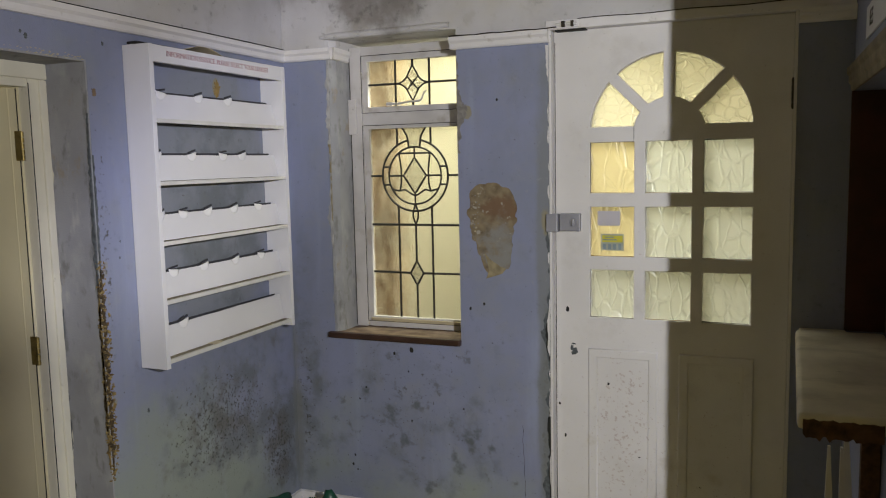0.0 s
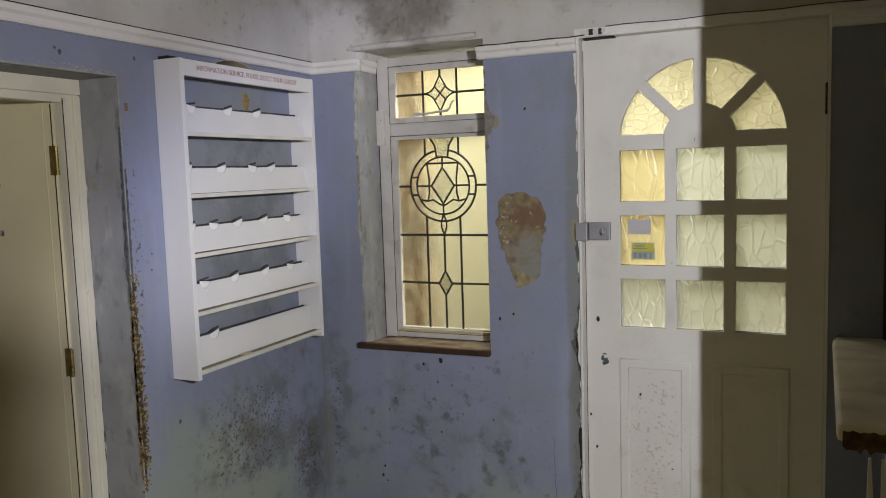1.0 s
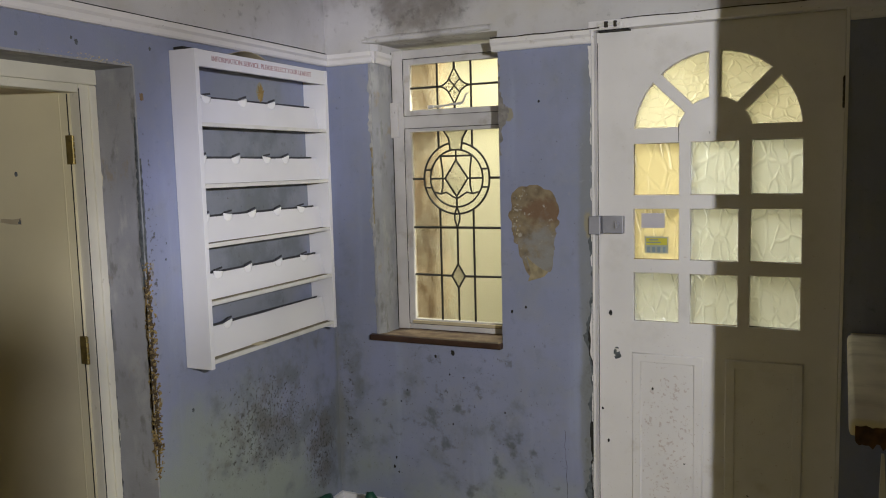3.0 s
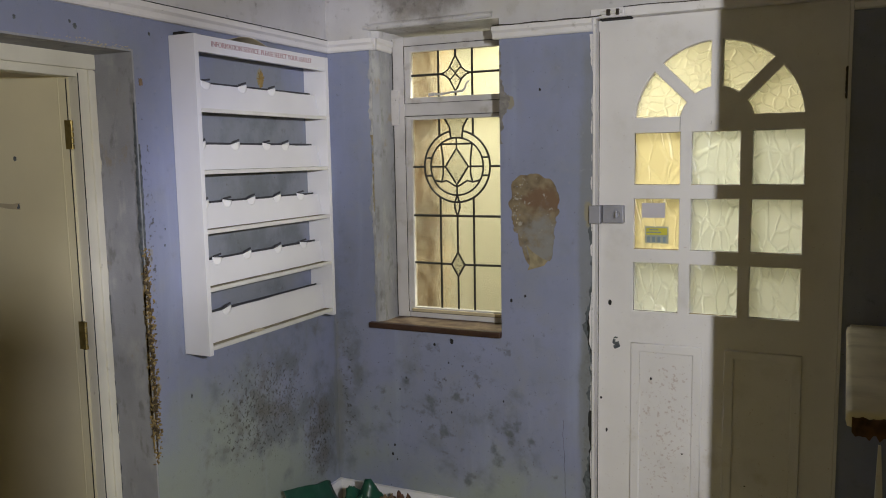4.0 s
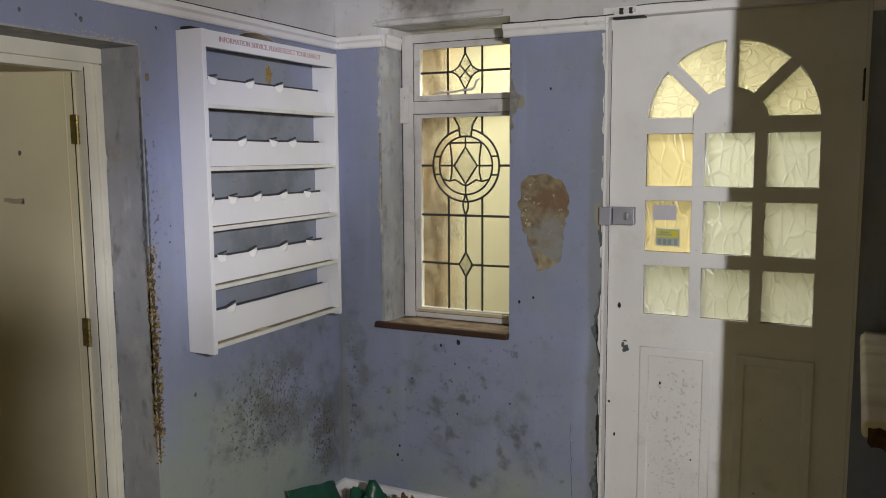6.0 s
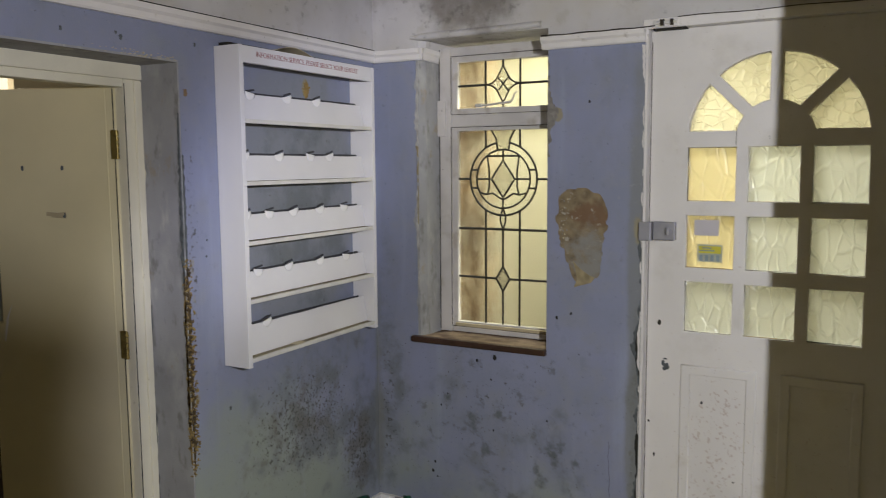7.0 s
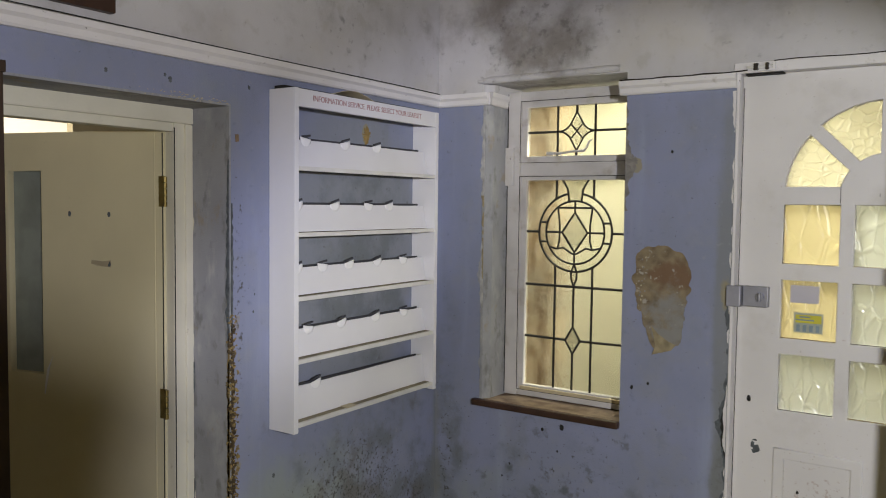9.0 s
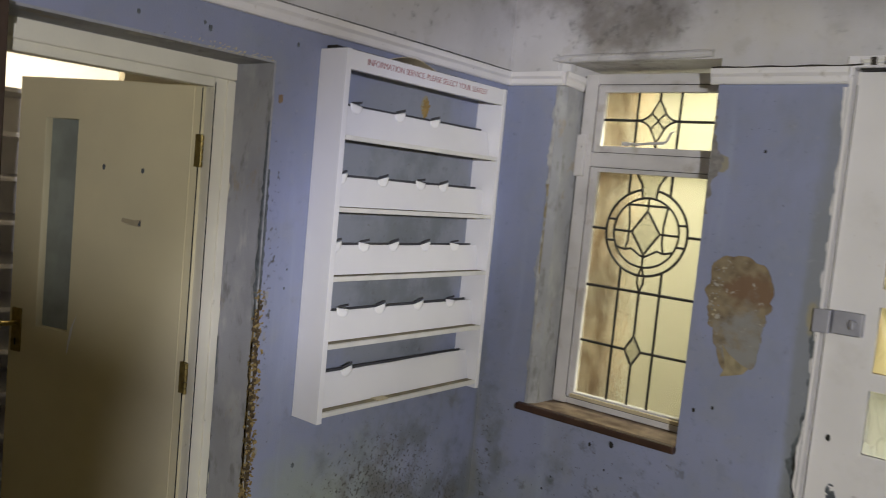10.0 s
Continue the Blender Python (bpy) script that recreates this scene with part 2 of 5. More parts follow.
steel = material("dull_grey_lock_steel", (0.33, 0.33, 0.37), 0.5, metal=0.4, vary=0.08, scale=20)
iron = material("dark_iron", (0.06, 0.05, 0.04), 0.6, metal=0.6, vary=0.2, scale=40)
plaster_bare = material("bare_ochre_plaster", (0.245, 0.195, 0.12), 0.85, vary=0.25, scale=30, grain=120, bump=0.7, tint=(0.13, 0.095, 0.058))
stain(plaster_bare, (0.165, 0.100, 0.058), 12, 0.60, 0.80, [((0.905, 0, 1.345), (1.1, 1, 1.5), 0.02, 0.13, 0.34)], 0.0, amount=0.9, detail=7)
stain(plaster_bare, (0.235, 0.235, 0.225), 16, 0.62, 0.90, [((0.900, 0, 1.20), (1.1, 1, 0.8), 0.03, 0.13, 0.36)], 0.0, amount=0.9, seed=2, detail=7)
stain(plaster_bare, (0.36, 0.34, 0.29), 34, 0.60, 0.68, [((0.812, 0, 1.30), (3, 1, 0.8), 0.02, 0.12, 0.12), ((0.91, 0, 1.24), (1.5, 1, 3), 0.02, 0.1, 0.12)], -0.04, amount=0.9, seed=6, detail=4)
grey_coat = material("grey_skim_plaster", (0.27, 0.265, 0.25), 0.85, vary=0.2, scale=26, grain=120, bump=0.5)
ochre_coat = material("ochre_undercoat", (0.33, 0.22, 0.075), 0.85, vary=0.2, scale=40, grain=160, bump=0.4)
rust_crumb = material("rust_and_crumbling_plaster", (0.29, 0.215, 0.085), 0.9, vary=0.3, scale=60, grain=200, bump=0.5, tint=(0.07, 0.04, 0.025))
floor_mat = material("tan_bounce_floor", (0.45, 0.39, 0.22), 0.8, vary=0.2, scale=5, grain=80, bump=0.3)
ceiling_mat = material("pale_bounce_ceiling", (0.72, 0.66, 0.52), 0.8, vary=0.1, scale=3, grain=120, bump=0.3)
counter_mat = material("dirty_cream_counter", (0.70, 0.64, 0.50), 0.45, vary=0.14, scale=7, grain=110, bump=0.15)
stain(counter_mat, (0.36, 0.31, 0.23), 9, 0.50, 0.72, stretch=(0.5, 1.2, 1), amount=0.6, detail=8)
stain(counter_mat, (0.10, 0.08, 0.06), 22, 0.68, 0.76, stretch=(0.5, 1.4, 1), amount=0.8, seed=5)
chip_mat = material("broken_chipboard", (0.12, 0.06, 0.035), 0.9, vary=0.3, scale=40, grain=150, bump=0.6)
porch_wall = material("cream_porch_wall", (0.80, 0.78, 0.64), 0.8, vary=0.06, scale=2, grain=60, bump=0.2)
block_brown = material("mottled_brown_block", (0.50, 0.36, 0.22), 0.85, vary=0.34, scale=5, grain=80, bump=0.4)
room_wall = material("ochre_bounce_wall", (0.68, 0.59, 0.30), 0.8, vary=0.08, scale=2, grain=60, bump=0.2)
store_wall = material("cream_store_wall", (0.72, 0.66, 0.52), 0.8, vary=0.05, scale=2, grain=60, bump=0.2)
green_bag = material("green_plastic_bag", (0.012, 0.075, 0.045), 0.35, vary=0.2, scale=9, grain=60, bump=0.3)
card_brown = material("brown_cardboard", (0.25, 0.17, 0.10), 0.85, vary=0.15, scale=12, grain=100, bump=0.3)
paper_white = material("white_paper", (0.72, 0.72, 0.74), 0.7, vary=0.03, scale=10)
paper_grey = material("lilac_grey_paper", (0.50, 0.48, 0.52), 0.7, vary=0.03, scale=10)
paper_pale = material("pale_green_print", (0.40, 0.43, 0.36), 0.6, vary=0.1, scale=30)
paper_yellow = material("yellow_print", (0.58, 0.53, 0.05), 0.6, vary=0.05, scale=30)
paper_blue = material("blue_print", (0.24, 0.31, 0.34), 0.6, vary=0.1, scale=30)
slot_grey = material("dusty_grey_green_board", (0.30, 0.33, 0.29), 0.5, vary=0.15, scale=9, grain=80, bump=0.15)
bloom_grey = material("grey_mould_bloom", (0.12, 0.135, 0.145), 0.9, vary=0.25, scale=60, grain=200, bump=0.2)
plaster_pale = material("pale_worn_plaster", (0.46, 0.45, 0.44), 0.85, vary=0.2, scale=30, grain=160, bump=0.4)
bark_dark = material("dark_brown_crumbs", (0.085, 0.06, 0.03), 0.9, vary=0.3, scale=60, grain=200, bump=0.5)
faint_tan = material("faint_tan_undercoat", (0.25, 0.235, 0.22), 0.8, vary=0.2, scale=40, grain=160, bump=0.3)
flap_tan = material("yellowed_lining_paper", (0.33, 0.275, 0.165), 0.8, vary=0.2, scale=30, grain=160, bump=0.4)
grime = material("black_grime_and_shade", (0.025, 0.024, 0.022), 0.9, vary=0.2, scale=30)


def glass(name, tint, cells, stretch, strength, frost=0.3, cloud=0.35, dirt=False):
    """Obscure glass: rough refraction with a share of scattering, and moulded relief."""
    mat = bpy.data.materials.new(name)
    mat.use_nodes = True
    n, l = mat.node_tree.nodes, mat.node_tree.links
    out = n["Material Output"]
    b = n["Principled BSDF"]
    b.inputs["Base Color"].default_value = (*tint, 1)
    b.inputs["Transmission Weight"].default_value, b.inputs["Roughness"].default_value, b.inputs["IOR"].default_value = 1.0, frost, 1.45
    tr = n.new("ShaderNodeBsdfTranslucent")
    tr.inputs["Color"].default_value = (*tint, 1)
    mix = n.new("ShaderNodeMixShader")
    mix.inputs[0].default_value = cloud
    if dirt:
        # brown weathering in upright streaks along the hinge side of the window
        oc = n.new("ShaderNodeTexCoord").outputs["Object"]
        dm, dn, dr, dc = n.new("ShaderNodeMapping"), n.new("ShaderNodeTexNoise"), n.new("ShaderNodeMapRange"), n.new("ShaderNodeMix")
        dm.inputs["Scale"].default_value = (1.0, 1.0, 0.6)
        dn.inputs["Scale"].default_value, dn.inputs["Detail"].default_value = 26, 9
        l.new(oc, dm.inputs["Vector"])
        l.new(dm.outputs[0], dn.inputs["Vector"])
        edge = math_node(n, l, "MULTIPLY", blotch(n, l, oc, (0.27, 0.1, 1.35), (1.0, 0.2, 0.02), 0.10, 0.20), 0.46)
        l.new(math_node(n, l, "ADD", dn.outputs["Fac"], edge), dr.inputs["Value"])
        dr.inputs["From Min"].default_value, dr.inputs["From Max"].default_value, dr.inputs["To Max"].default_value = 0.70, 1.14, 0.75
        dc.data_type = "RGBA"
        dc.inputs["A"].default_value, dc.inputs["B"].default_value = (*tint, 1), (0.36, 0.25, 0.13, 1)
        l.new(dr.outputs[0], dc.inputs["Factor"])
        l.new(dc.outputs["Result"], b.inputs["Base Color"])
        l.new(dc.outputs["Result"], tr.inputs["Color"])
    co, mp = n.new("ShaderNodeTexCoord"), n.new("ShaderNodeMapping")
    mp.inputs["Scale"].default_value = stretch
    l.new(co.outputs["Object"], mp.inputs["Vector"])
    vo = n.new("ShaderNodeTexVoronoi")
    vo.feature = "DISTANCE_TO_EDGE"
    vo.inputs["Scale"].default_value = cells
    ridge = n.new("ShaderNodeMapRange")
    ridge.interpolation_type = "SMOOTHERSTEP"
    ridge.inputs["From Max"].default_value = 0.13
    warp = n.new("ShaderNodeTexNoise")
    warp.inputs["Scale"].default_value = cells * 0.7
    l.new(mp.outputs[0], warp.inputs["Vector"])
    mixv = n.new("ShaderNodeMix")
    mixv.data_type = "VECTOR"
    mixv.inputs["Factor"].default_value = 0.028
    l.new(mp.outputs[0], mixv.inputs["A"])
    l.new(warp.outputs["Color"], mixv.inputs["B"])
    l.new(mixv.outputs["Result"], vo.inputs["Vector"])
    bp = n.new("ShaderNodeBump")
    bp.inputs["Strength"].default_value, bp.inputs["Distance"].default_value = strength, 0.006
    l.new(vo.outputs["Distance"], ridge.inputs["Value"])
    l.new(ridge.outputs[0], bp.inputs["Height"])
    for s in (b, tr):
        l.new(bp.outputs["Normal"], s.inputs["Normal"])
    l.new(b.outputs[0], mix.inputs[1])
    l.new(tr.outputs[0], mix.inputs[2])
    l.new(mix.outputs[0], out.inputs["Surface"])
    return mat


glass_wave = glass("wave_moulded_glass", (0.97, 0.985, 0.96), 27, (1.0, 1.0, 0.42), 0.42, 0.15, 0.38)
glass_fan = glass("straw_tinted_wave_glass", (1.0, 0.95, 0.80), 30, (0.9, 1.0, 1.0), 0.42, 0.14, 0.36)
# amber backlight behind the left-hand panes is put into this glass tint
glass_amber_backlight = glass("amber_backlight_wave_glass", (1.0, 0.90, 0.63), 24, (1.0, 1.0, 0.36), 0.28, 0.26, 0.45)
glass_plain = glass("muffled_window_glass", (1.0, 0.97, 0.82), 60, (1.0, 1.0, 0.6), 0.12, 0.14, 0.15, True)
glass_pebble = glass("pebbled_window_glass", (1.0, 0.99, 0.94), 140, (1, 1, 1), 0.5, 0.03, 0.03)


# ---- building helpers ----
def link_mesh(name, bm, mat, parent=None, label=""):
    me = bpy.data.meshes.new(name)
    bm.normal_update()
    bm.to_mesh(me)
    bm.free()
    for m in mat if isinstance(mat, (list, tuple)) else (mat,):
        me.materials.append(m)
    ob = new(name, me)
    if parent is not None:
        ob.parent = parent
    if label:
        ob["label"] = label
    return ob


def part(name, bm, mat, parent, label=""):
    return link_mesh(name, bm, mat, parent, label)


def thing(name, label, category, group="", kind="", at=None):
    ob = new(name)
    ob.empty_display_size = 0.05
    if at is not None:
        ob.matrix_world = at
    return tagged(ob, label, category, group, kind)


def add_box(bm, x0, x1, y0, y1, z0, z1, bevel=0.0, m=None):
    made = bmesh.ops.create_cube(bm, size=1.0)
    vs = made["verts"]
    for v in vs:
        v.co = Vector((x0 + (v.co.x + 0.5) * (x1 - x0), y0 + (v.co.y + 0.5) * (y1 - y0), z0 + (v.co.z + 0.5) * (z1 - z0)))
    if bevel:
        es = list({e for v in vs for e in v.link_edges})
        r = bmesh.ops.bevel(bm, geom=es, offset=bevel, segments=2, profile=0.6, affect="EDGES")
        vs = list({v for f in r["faces"] for v in f.verts} | {v for v in vs if v.is_valid})
    if m is not None:
        for v in vs:
            v.co = m @ v.co
    return vs


def box(x0, x1, y0, y1, z0, z1, bevel=0.0, m=None):
    bm = bmesh.new()
    add_box(bm, x0, x1, y0, y1, z0, z1, bevel, m)
    return bm


def rod(points, radius, sides=8, closed=False):
    """A tube along points."""
    bm = bmesh.new()
    rings = []
    pts = [Vector(p) for p in points]
    for i, p in enumerate(pts):
        a, b = pts[max(i - 1, 0)], pts[min(i + 1, len(pts) - 1)]
        if closed:
            a, b = pts[i - 1], pts[(i + 1) % len(pts)]
        d = (b - a).normalized()
        u = d.cross(Vector((0, 1, 0)) if abs(d.y) < 0.9 else Vector((1, 0, 0))).normalized()
        w = d.cross(u)
        r = radius[i] if isinstance(radius, (list, tuple)) else radius
        rings.append([bm.verts.new(p + r * (math.cos(k * 2 * math.pi / sides) * u + math.sin(k * 2 * math.pi / sides) * w)) for k in range(sides)])
    for i in range(len(rings) - (0 if closed else 1)):
        a, b = rings[i], rings[(i + 1) % len(rings)]
        for k in range(sides):
            bm.faces.new((a[k], a[(k + 1) % sides], b[(k + 1) % sides], b[k]))
    if not closed:
        bm.faces.new(rings[0][::-1])
        bm.faces.new(rings[-1])
    bmesh.ops.recalc_face_normals(bm, faces=bm.faces)
    return bm


def profile(shape, p0, p1, out, up=(0, 0, 1)):
    """Extrudes a moulding's cross-section, a list of (out, up) pairs, from p0 to p1."""
    bm = bmesh.new()
    o, u = Vector(out), Vector(up)
    a = [bm.verts.new(Vector(p0) + s * o + t * u) for s, t in shape]
    b = [bm.verts.new(Vector(p1) + s * o + t * u) for s, t in shape]
    k = len(shape)
    for i in range(k):
        bm.faces.new((a[i], a[(i + 1) % k], b[(i + 1) % k], b[i]))
    bm.faces.new(a[::-1])
    bm.faces.new(b)
    bmesh.ops.recalc_face_normals(bm, faces=bm.faces)
    return bm


def merge(*bms):
    """Joins several bmeshes into one."""
    out = bmesh.new()
    for b in bms:
        me = bpy.data.meshes.new("tmp")
        b.to_mesh(me)
        out.from_mesh(me)
        b.free()
        bpy.data.meshes.remove(me)
    return out


def sheet(outlines, depth, bevel=0.0, to=None):
    """A board cut to 2D outlines (the first round the whole, the rest holes), depth thick, as a bmesh in x and z, its front at y = 0."""
    cu = bpy.data.curves.new("tmp", "CURVE")
    cu.dimensions, cu.fill_mode, cu.extrude, cu.bevel_depth, cu.bevel_resolution = "2D", "BOTH", depth / 2 - bevel, bevel, 1
    for pts in outlines:
        sp = cu.splines.new("POLY")
        sp.points.add(len(pts) - 1)
        for q, (x, z) in zip(sp.points, pts):
            q.co = (x, z, 0, 1)
        sp.use_cyclic_u = True
    ob = bpy.data.objects.new("tmp", cu)
    scene.collection.objects.link(ob)
    me = bpy.data.meshes.new_from_object(ob.evaluated_get(bpy.context.evaluated_depsgraph_get()))
    bm = bmesh.new()
    bm.from_mesh(me)
    bpy.data.objects.remove(ob)
    bpy.data.curves.remove(cu)
    bpy.data.meshes.remove(me)
    m = Matrix(((1, 0, 0, 0), (0, 0, -1, depth / 2), (0, 1, 0, 0), (0, 0, 0, 1)))
    bmesh.ops.transform(bm, matrix=(to or Matrix()) @ m, verts=bm.verts)
    return bm


def lettering(text, size, m, squeeze=1.0, depth=0.0006):
    """Letters of the built-in font as a bmesh at the pose m (reading along its x, up its y)."""
    cu = bpy.data.curves.new("tmp", "FONT")
    cu.body, cu.size, cu.extrude, cu.align_x, cu.align_y = text, size, depth, "CENTER", "CENTER"
    ob = bpy.data.objects.new("tmp", cu)
    scene.collection.objects.link(ob)
    me = bpy.data.meshes.new_from_object(ob.evaluated_get(bpy.context.evaluated_depsgraph_get()))
    bm = bmesh.new()
    bm.from_mesh(me)
    bpy.data.objects.remove(ob)
    bpy.data.curves.remove(cu)
    bpy.data.meshes.remove(me)
    bmesh.ops.transform(bm, matrix=m @ Matrix.Diagonal((squeeze, 1, 1, 1)), verts=bm.verts)
    return bm


def rect(x0, x1, z0, z1):
    return [(x0, z0), (x1, z0), (x1, z1), (x0, z1)]


def wobble(bm, amount, scale, seed=0.0):
    """Uneven hand-worked edges."""
    for v in bm.verts:
        d = noise.noise_vector((v.co + Vector((seed, seed, seed))) * scale)
        v.co += amount * d
    return bm


def structure(name, bm, mat, label="", category=""):
    return tagged(link_mesh(name, bm, mat), label, category, "", "structure")


# ---- the shell of the lobby: back wall y = 0, left wall x = 0, right wall x = 2.07 ----
RAIL_B, RAIL_T, TOP = 1.928, 1.972, 2.50
WX0, WX1, SILL_Z, SOFFIT = 0.195, 0.745, 0.842, 2.004
DX0, DX1, DTOP = 1.107, 1.887, 1.966
RWALL = 2.060
REV_Y, REV_Z, LEFT_Y = -1.02, 1.832, -1.73

bm = bmesh.new()
add_box(bm, 0.0, WX0, 0.0, 0.26, 0.0, RAIL_T)
add_box(bm, WX0, WX1, 0.0, 0.26, 0.0, SILL_Z - 0.022)
add_box(bm, WX1, DX0 - 0.012, 0.0, 0.26, 0.0, RAIL_T)
add_box(bm, DX1 + 0.012, RWALL, 0.0, 0.26, 0.0, RAIL_T)
structure("wall_north", bm, wall_blue, "mouldy blue painted plaster wall with leaded window", "wall")
bm = bmesh.new()
add_box(bm, 0.0, WX0, 0.0, 0.26, RAIL_T, TOP)
add_box(bm, WX0, WX1, 0.0, 0.26, SOFFIT, TOP)
add_box(bm, WX1, RWALL, 0.0, 0.26, RAIL_T + 0.03, TOP)
add_box(bm, WX1, DX0 - 0.012, 0.0, 0.26, RAIL_T, RAIL_T + 0.03)
structure("wall_north_upper", bm, wall_white, "white plaster above the rail, black with mould", "wall")

bm = bmesh.new()
add_box(bm, -0.30, 0.0, REV_Y, 0.26, 0.0, RAIL_T)
add_box(bm, -0.30, 0.0, LEFT_Y, REV_Y, REV_Z, RAIL_T)
add_box(bm, -0.30, 0.0, -4.6, LEFT_Y, 0.0, RAIL_T)
structure("wall_west", bm, wall_blue, "mouldy blue painted plaster wall with a deep doorway", "wall")
structure("wall_west_upper", box(-0.30, 0.0, -4.6, 0.26, RAIL_T, TOP), wall_white, "white stained plaster above the rail", "wall")

# right wall with the hatch, ending at the corner that throws the long shadow
HZ0, HZ1 = 0.955, 1.71
R_END = -1.66
bm = bmesh.new()
add_box(bm, RWALL, RWALL + 0.14, R_END, 0.26, 0.0, HZ0 - 0.04)
add_box(bm, RWALL, RWALL + 0.14, R_END, 0.26, HZ1, TOP)
add_box(bm, RWALL, RWALL + 0.14, -0.018, 0.26, HZ0 - 0.04, HZ1)
add_box(bm, RWALL, RWALL + 0.14, R_END, -1.0, HZ0 - 0.04, HZ1)
structure("wall_east", bm, wall_blue, "blue painted wall with a dark service hatch", "wall")
# unseen closing surfaces, their colours chosen to bounce warm light into the shade
structure("wall_south", box(-0.3, 4.2, -4.7, -4.6, 0.0, TOP), room_wall, "plain brownish wall behind the walker", "wall")
structure("wall_far_east", box(4.1, 4.2, -4.6, 0.26, 0.0, TOP), room_wall, "plain brownish wall", "wall")
structure("wall_behind_hatch", box(RWALL + 0.14, 4.1, 0.0, 0.26, 0.0, TOP), room_wall, "plain wall behind the hatch", "wall")
structure("floor", box(-3.2, 4.2, -4.7, 2.2, -0.12, 0.0), floor_mat, "unseen floor, tan to bounce warm light", "floor")
structure("ceiling", box(-0.3, 4.2, -4.7, 0.26, TOP, TOP + 0.1), ceiling_mat, "unseen ceiling, pale to bounce warm light", "ceiling")

# picture rail
RAIL = [(0.0, 0.0), (0.012, 0.0), (0.016, 0.006), (0.018, 0.020), (0.026, 0.028), (0.028, 0.043), (0.0, 0.0445)]
for nm, p0, p1, out in (("picture_rail", (0.0, 0.0, RAIL_B), (0.0, -4.5, RAIL_B), (1, 0, 0)),
                        ("picture_rail", (0.0, 0.0, RAIL_B), (WX0 + 0.03, 0.0, RAIL_B), (0, -1, 0)),
                        ("picture_rail", (WX1 - 0.02, 0.0, RAIL_B), (DX0 - 0.012, 0.0, RAIL_B), (0, -1, 0)),
                        ("picture_rail", (DX1 + 0.012, 0.0, RAIL_B), (RWALL, 0.0, RAIL_B), (0, -1, 0))):
    structure(nm, profile(RAIL, p0, p1, out), white_gloss, "white painted wooden picture rail", "trim")
structure("lintel_lip", wobble(rod([(WX0 - 0.02 + 0.545 * k / 10, -0.004, SOFFIT + 0.010 + 0.004 * k / 10) for k in range(11)], [0.006] + [0.013] * 9 + [0.010], 10), 0.003, 18), wall_white, "rounded plaster lip over the window", "trim")
structure("picture_rail_return", profile(RAIL, (WX0 + 0.03, -0.001, RAIL_B), (0.228, 0.118, RAIL_B - 0.004), (0.8, -0.6, 0)), white_gloss, "mitred return of the picture rail", "trim")
# skirting
SK = [(0.0, 0.0), (0.022, 0.0), (0.022, 0.125), (0.012, 0.146), (0.0, 0.148)]
structure("baseboard", profile(SK, (0.0, 0.0, 0.0), (DX0 - 0.012, 0.0, 0.0), (0, -1, 0)), white_gloss, "white painted skirting board", "trim")
structure("baseboard", profile(SK, (0.0, 0.0, 0.0), (0.0, REV_Y, 0.0), (1, 0, 0)), white_gloss, "white painted skirting board", "trim")


# ---- leaded window ----
FY = 0.136
def reveal(pts, z0, z1):
    bm = bmesh.new()
    a = [bm.verts.new((x, y, z0)) for x, y in pts]
    b = [bm.verts.new((x, y, z1)) for x, y in pts]
    for i in range(len(pts)):
        j = (i + 1) % len(pts)
        bm.faces.new((a[i], a[j], b[j], b[i]))
    bm.faces.new(a[::-1]), bm.faces.new(b)
    bmesh.ops.recalc_face_normals(bm, faces=bm.faces)
    return bm


structure("window_reveal", reveal([(WX0 + 0.001, 0.002), (WX0 + 0.012, 0.003), (WX0 + 0.03, 0.03), (0.233, FY), (0.233, 0.258), (WX0 + 0.001, 0.258)], SILL_Z, SOFFIT - 0.002),
          reveal_grey, "grey worn plaster window reveal", "wall")
structure("window_reveal_upper", reveal([(WX0 + 0.0005, 0.0015), (WX0 + 0.013, 0.002), (WX0 + 0.0325, 0.029), (0.2345, FY), (0.2345, 0.2585), (WX0 + 0.0005, 0.2585)], RAIL_B + 0.038, SOFFIT - 0.001), wall_white, "white stained plaster over the rail's return", "wall")
win = tagged(new("window_1"), "narrow leaded window with painted wooden frame", "window", "", "structure")
GX0, GX1 = 0.302, 0.712
part("window_frame", merge(
    box(0.2335, 0.284, FY - 0.012, FY + 0.05, SILL_Z + 0.002, 1.985, 0.004),
    box(GX1 + 0.012, WX1 - 0.001, FY - 0.012, FY + 0.05, SILL_Z + 0.002, 1.985, 0.003),
    box(0.284, GX1 + 0.012, FY - 0.010, FY + 0.05, 1.950, 1.985, 0.004),
    box(0.284, GX1 + 0.012, FY - 0.008, FY + 0.05, 1.672, 1.722, 0.005),
    box(0.284, GX1 + 0.012, FY - 0.002, FY + 0.05, SILL_Z + 0.002, 0.868, 0.004)), window_paint, win, "chipped white painted window frame")
for nm, z0, z1 in (("top_sash", 1.722, 1.950), ("lower_sash", 0.868, 1.672)):
    g0 = 1.744 if z0 > 1.5 else 0.884
    g1 = 1.930 if z0 > 1.5 else 1.660
    part(nm, sheet([rect(0.285, GX1 + 0.011, z0 + 0.001, z1 - 0.001), rect(GX0, GX1, g0, g1)], 0.03, 0.002, pose(0, FY + 0.006, 0)), window_paint, win)
GY = FY + 0.022
CX, CZ, R1, R2 = 0.499, 1.467, 0.1435, 0.115
V1, V3 = 0.424, 0.571
ZH2, ZH3, ZT = 1.268, 1.072, 1.835
def pane(x0, x1, z0, z1, mat):
    part("pane", box(x0, x1, GY, GY + 0.004, z0, z1), mat, win).visible_shadow = False
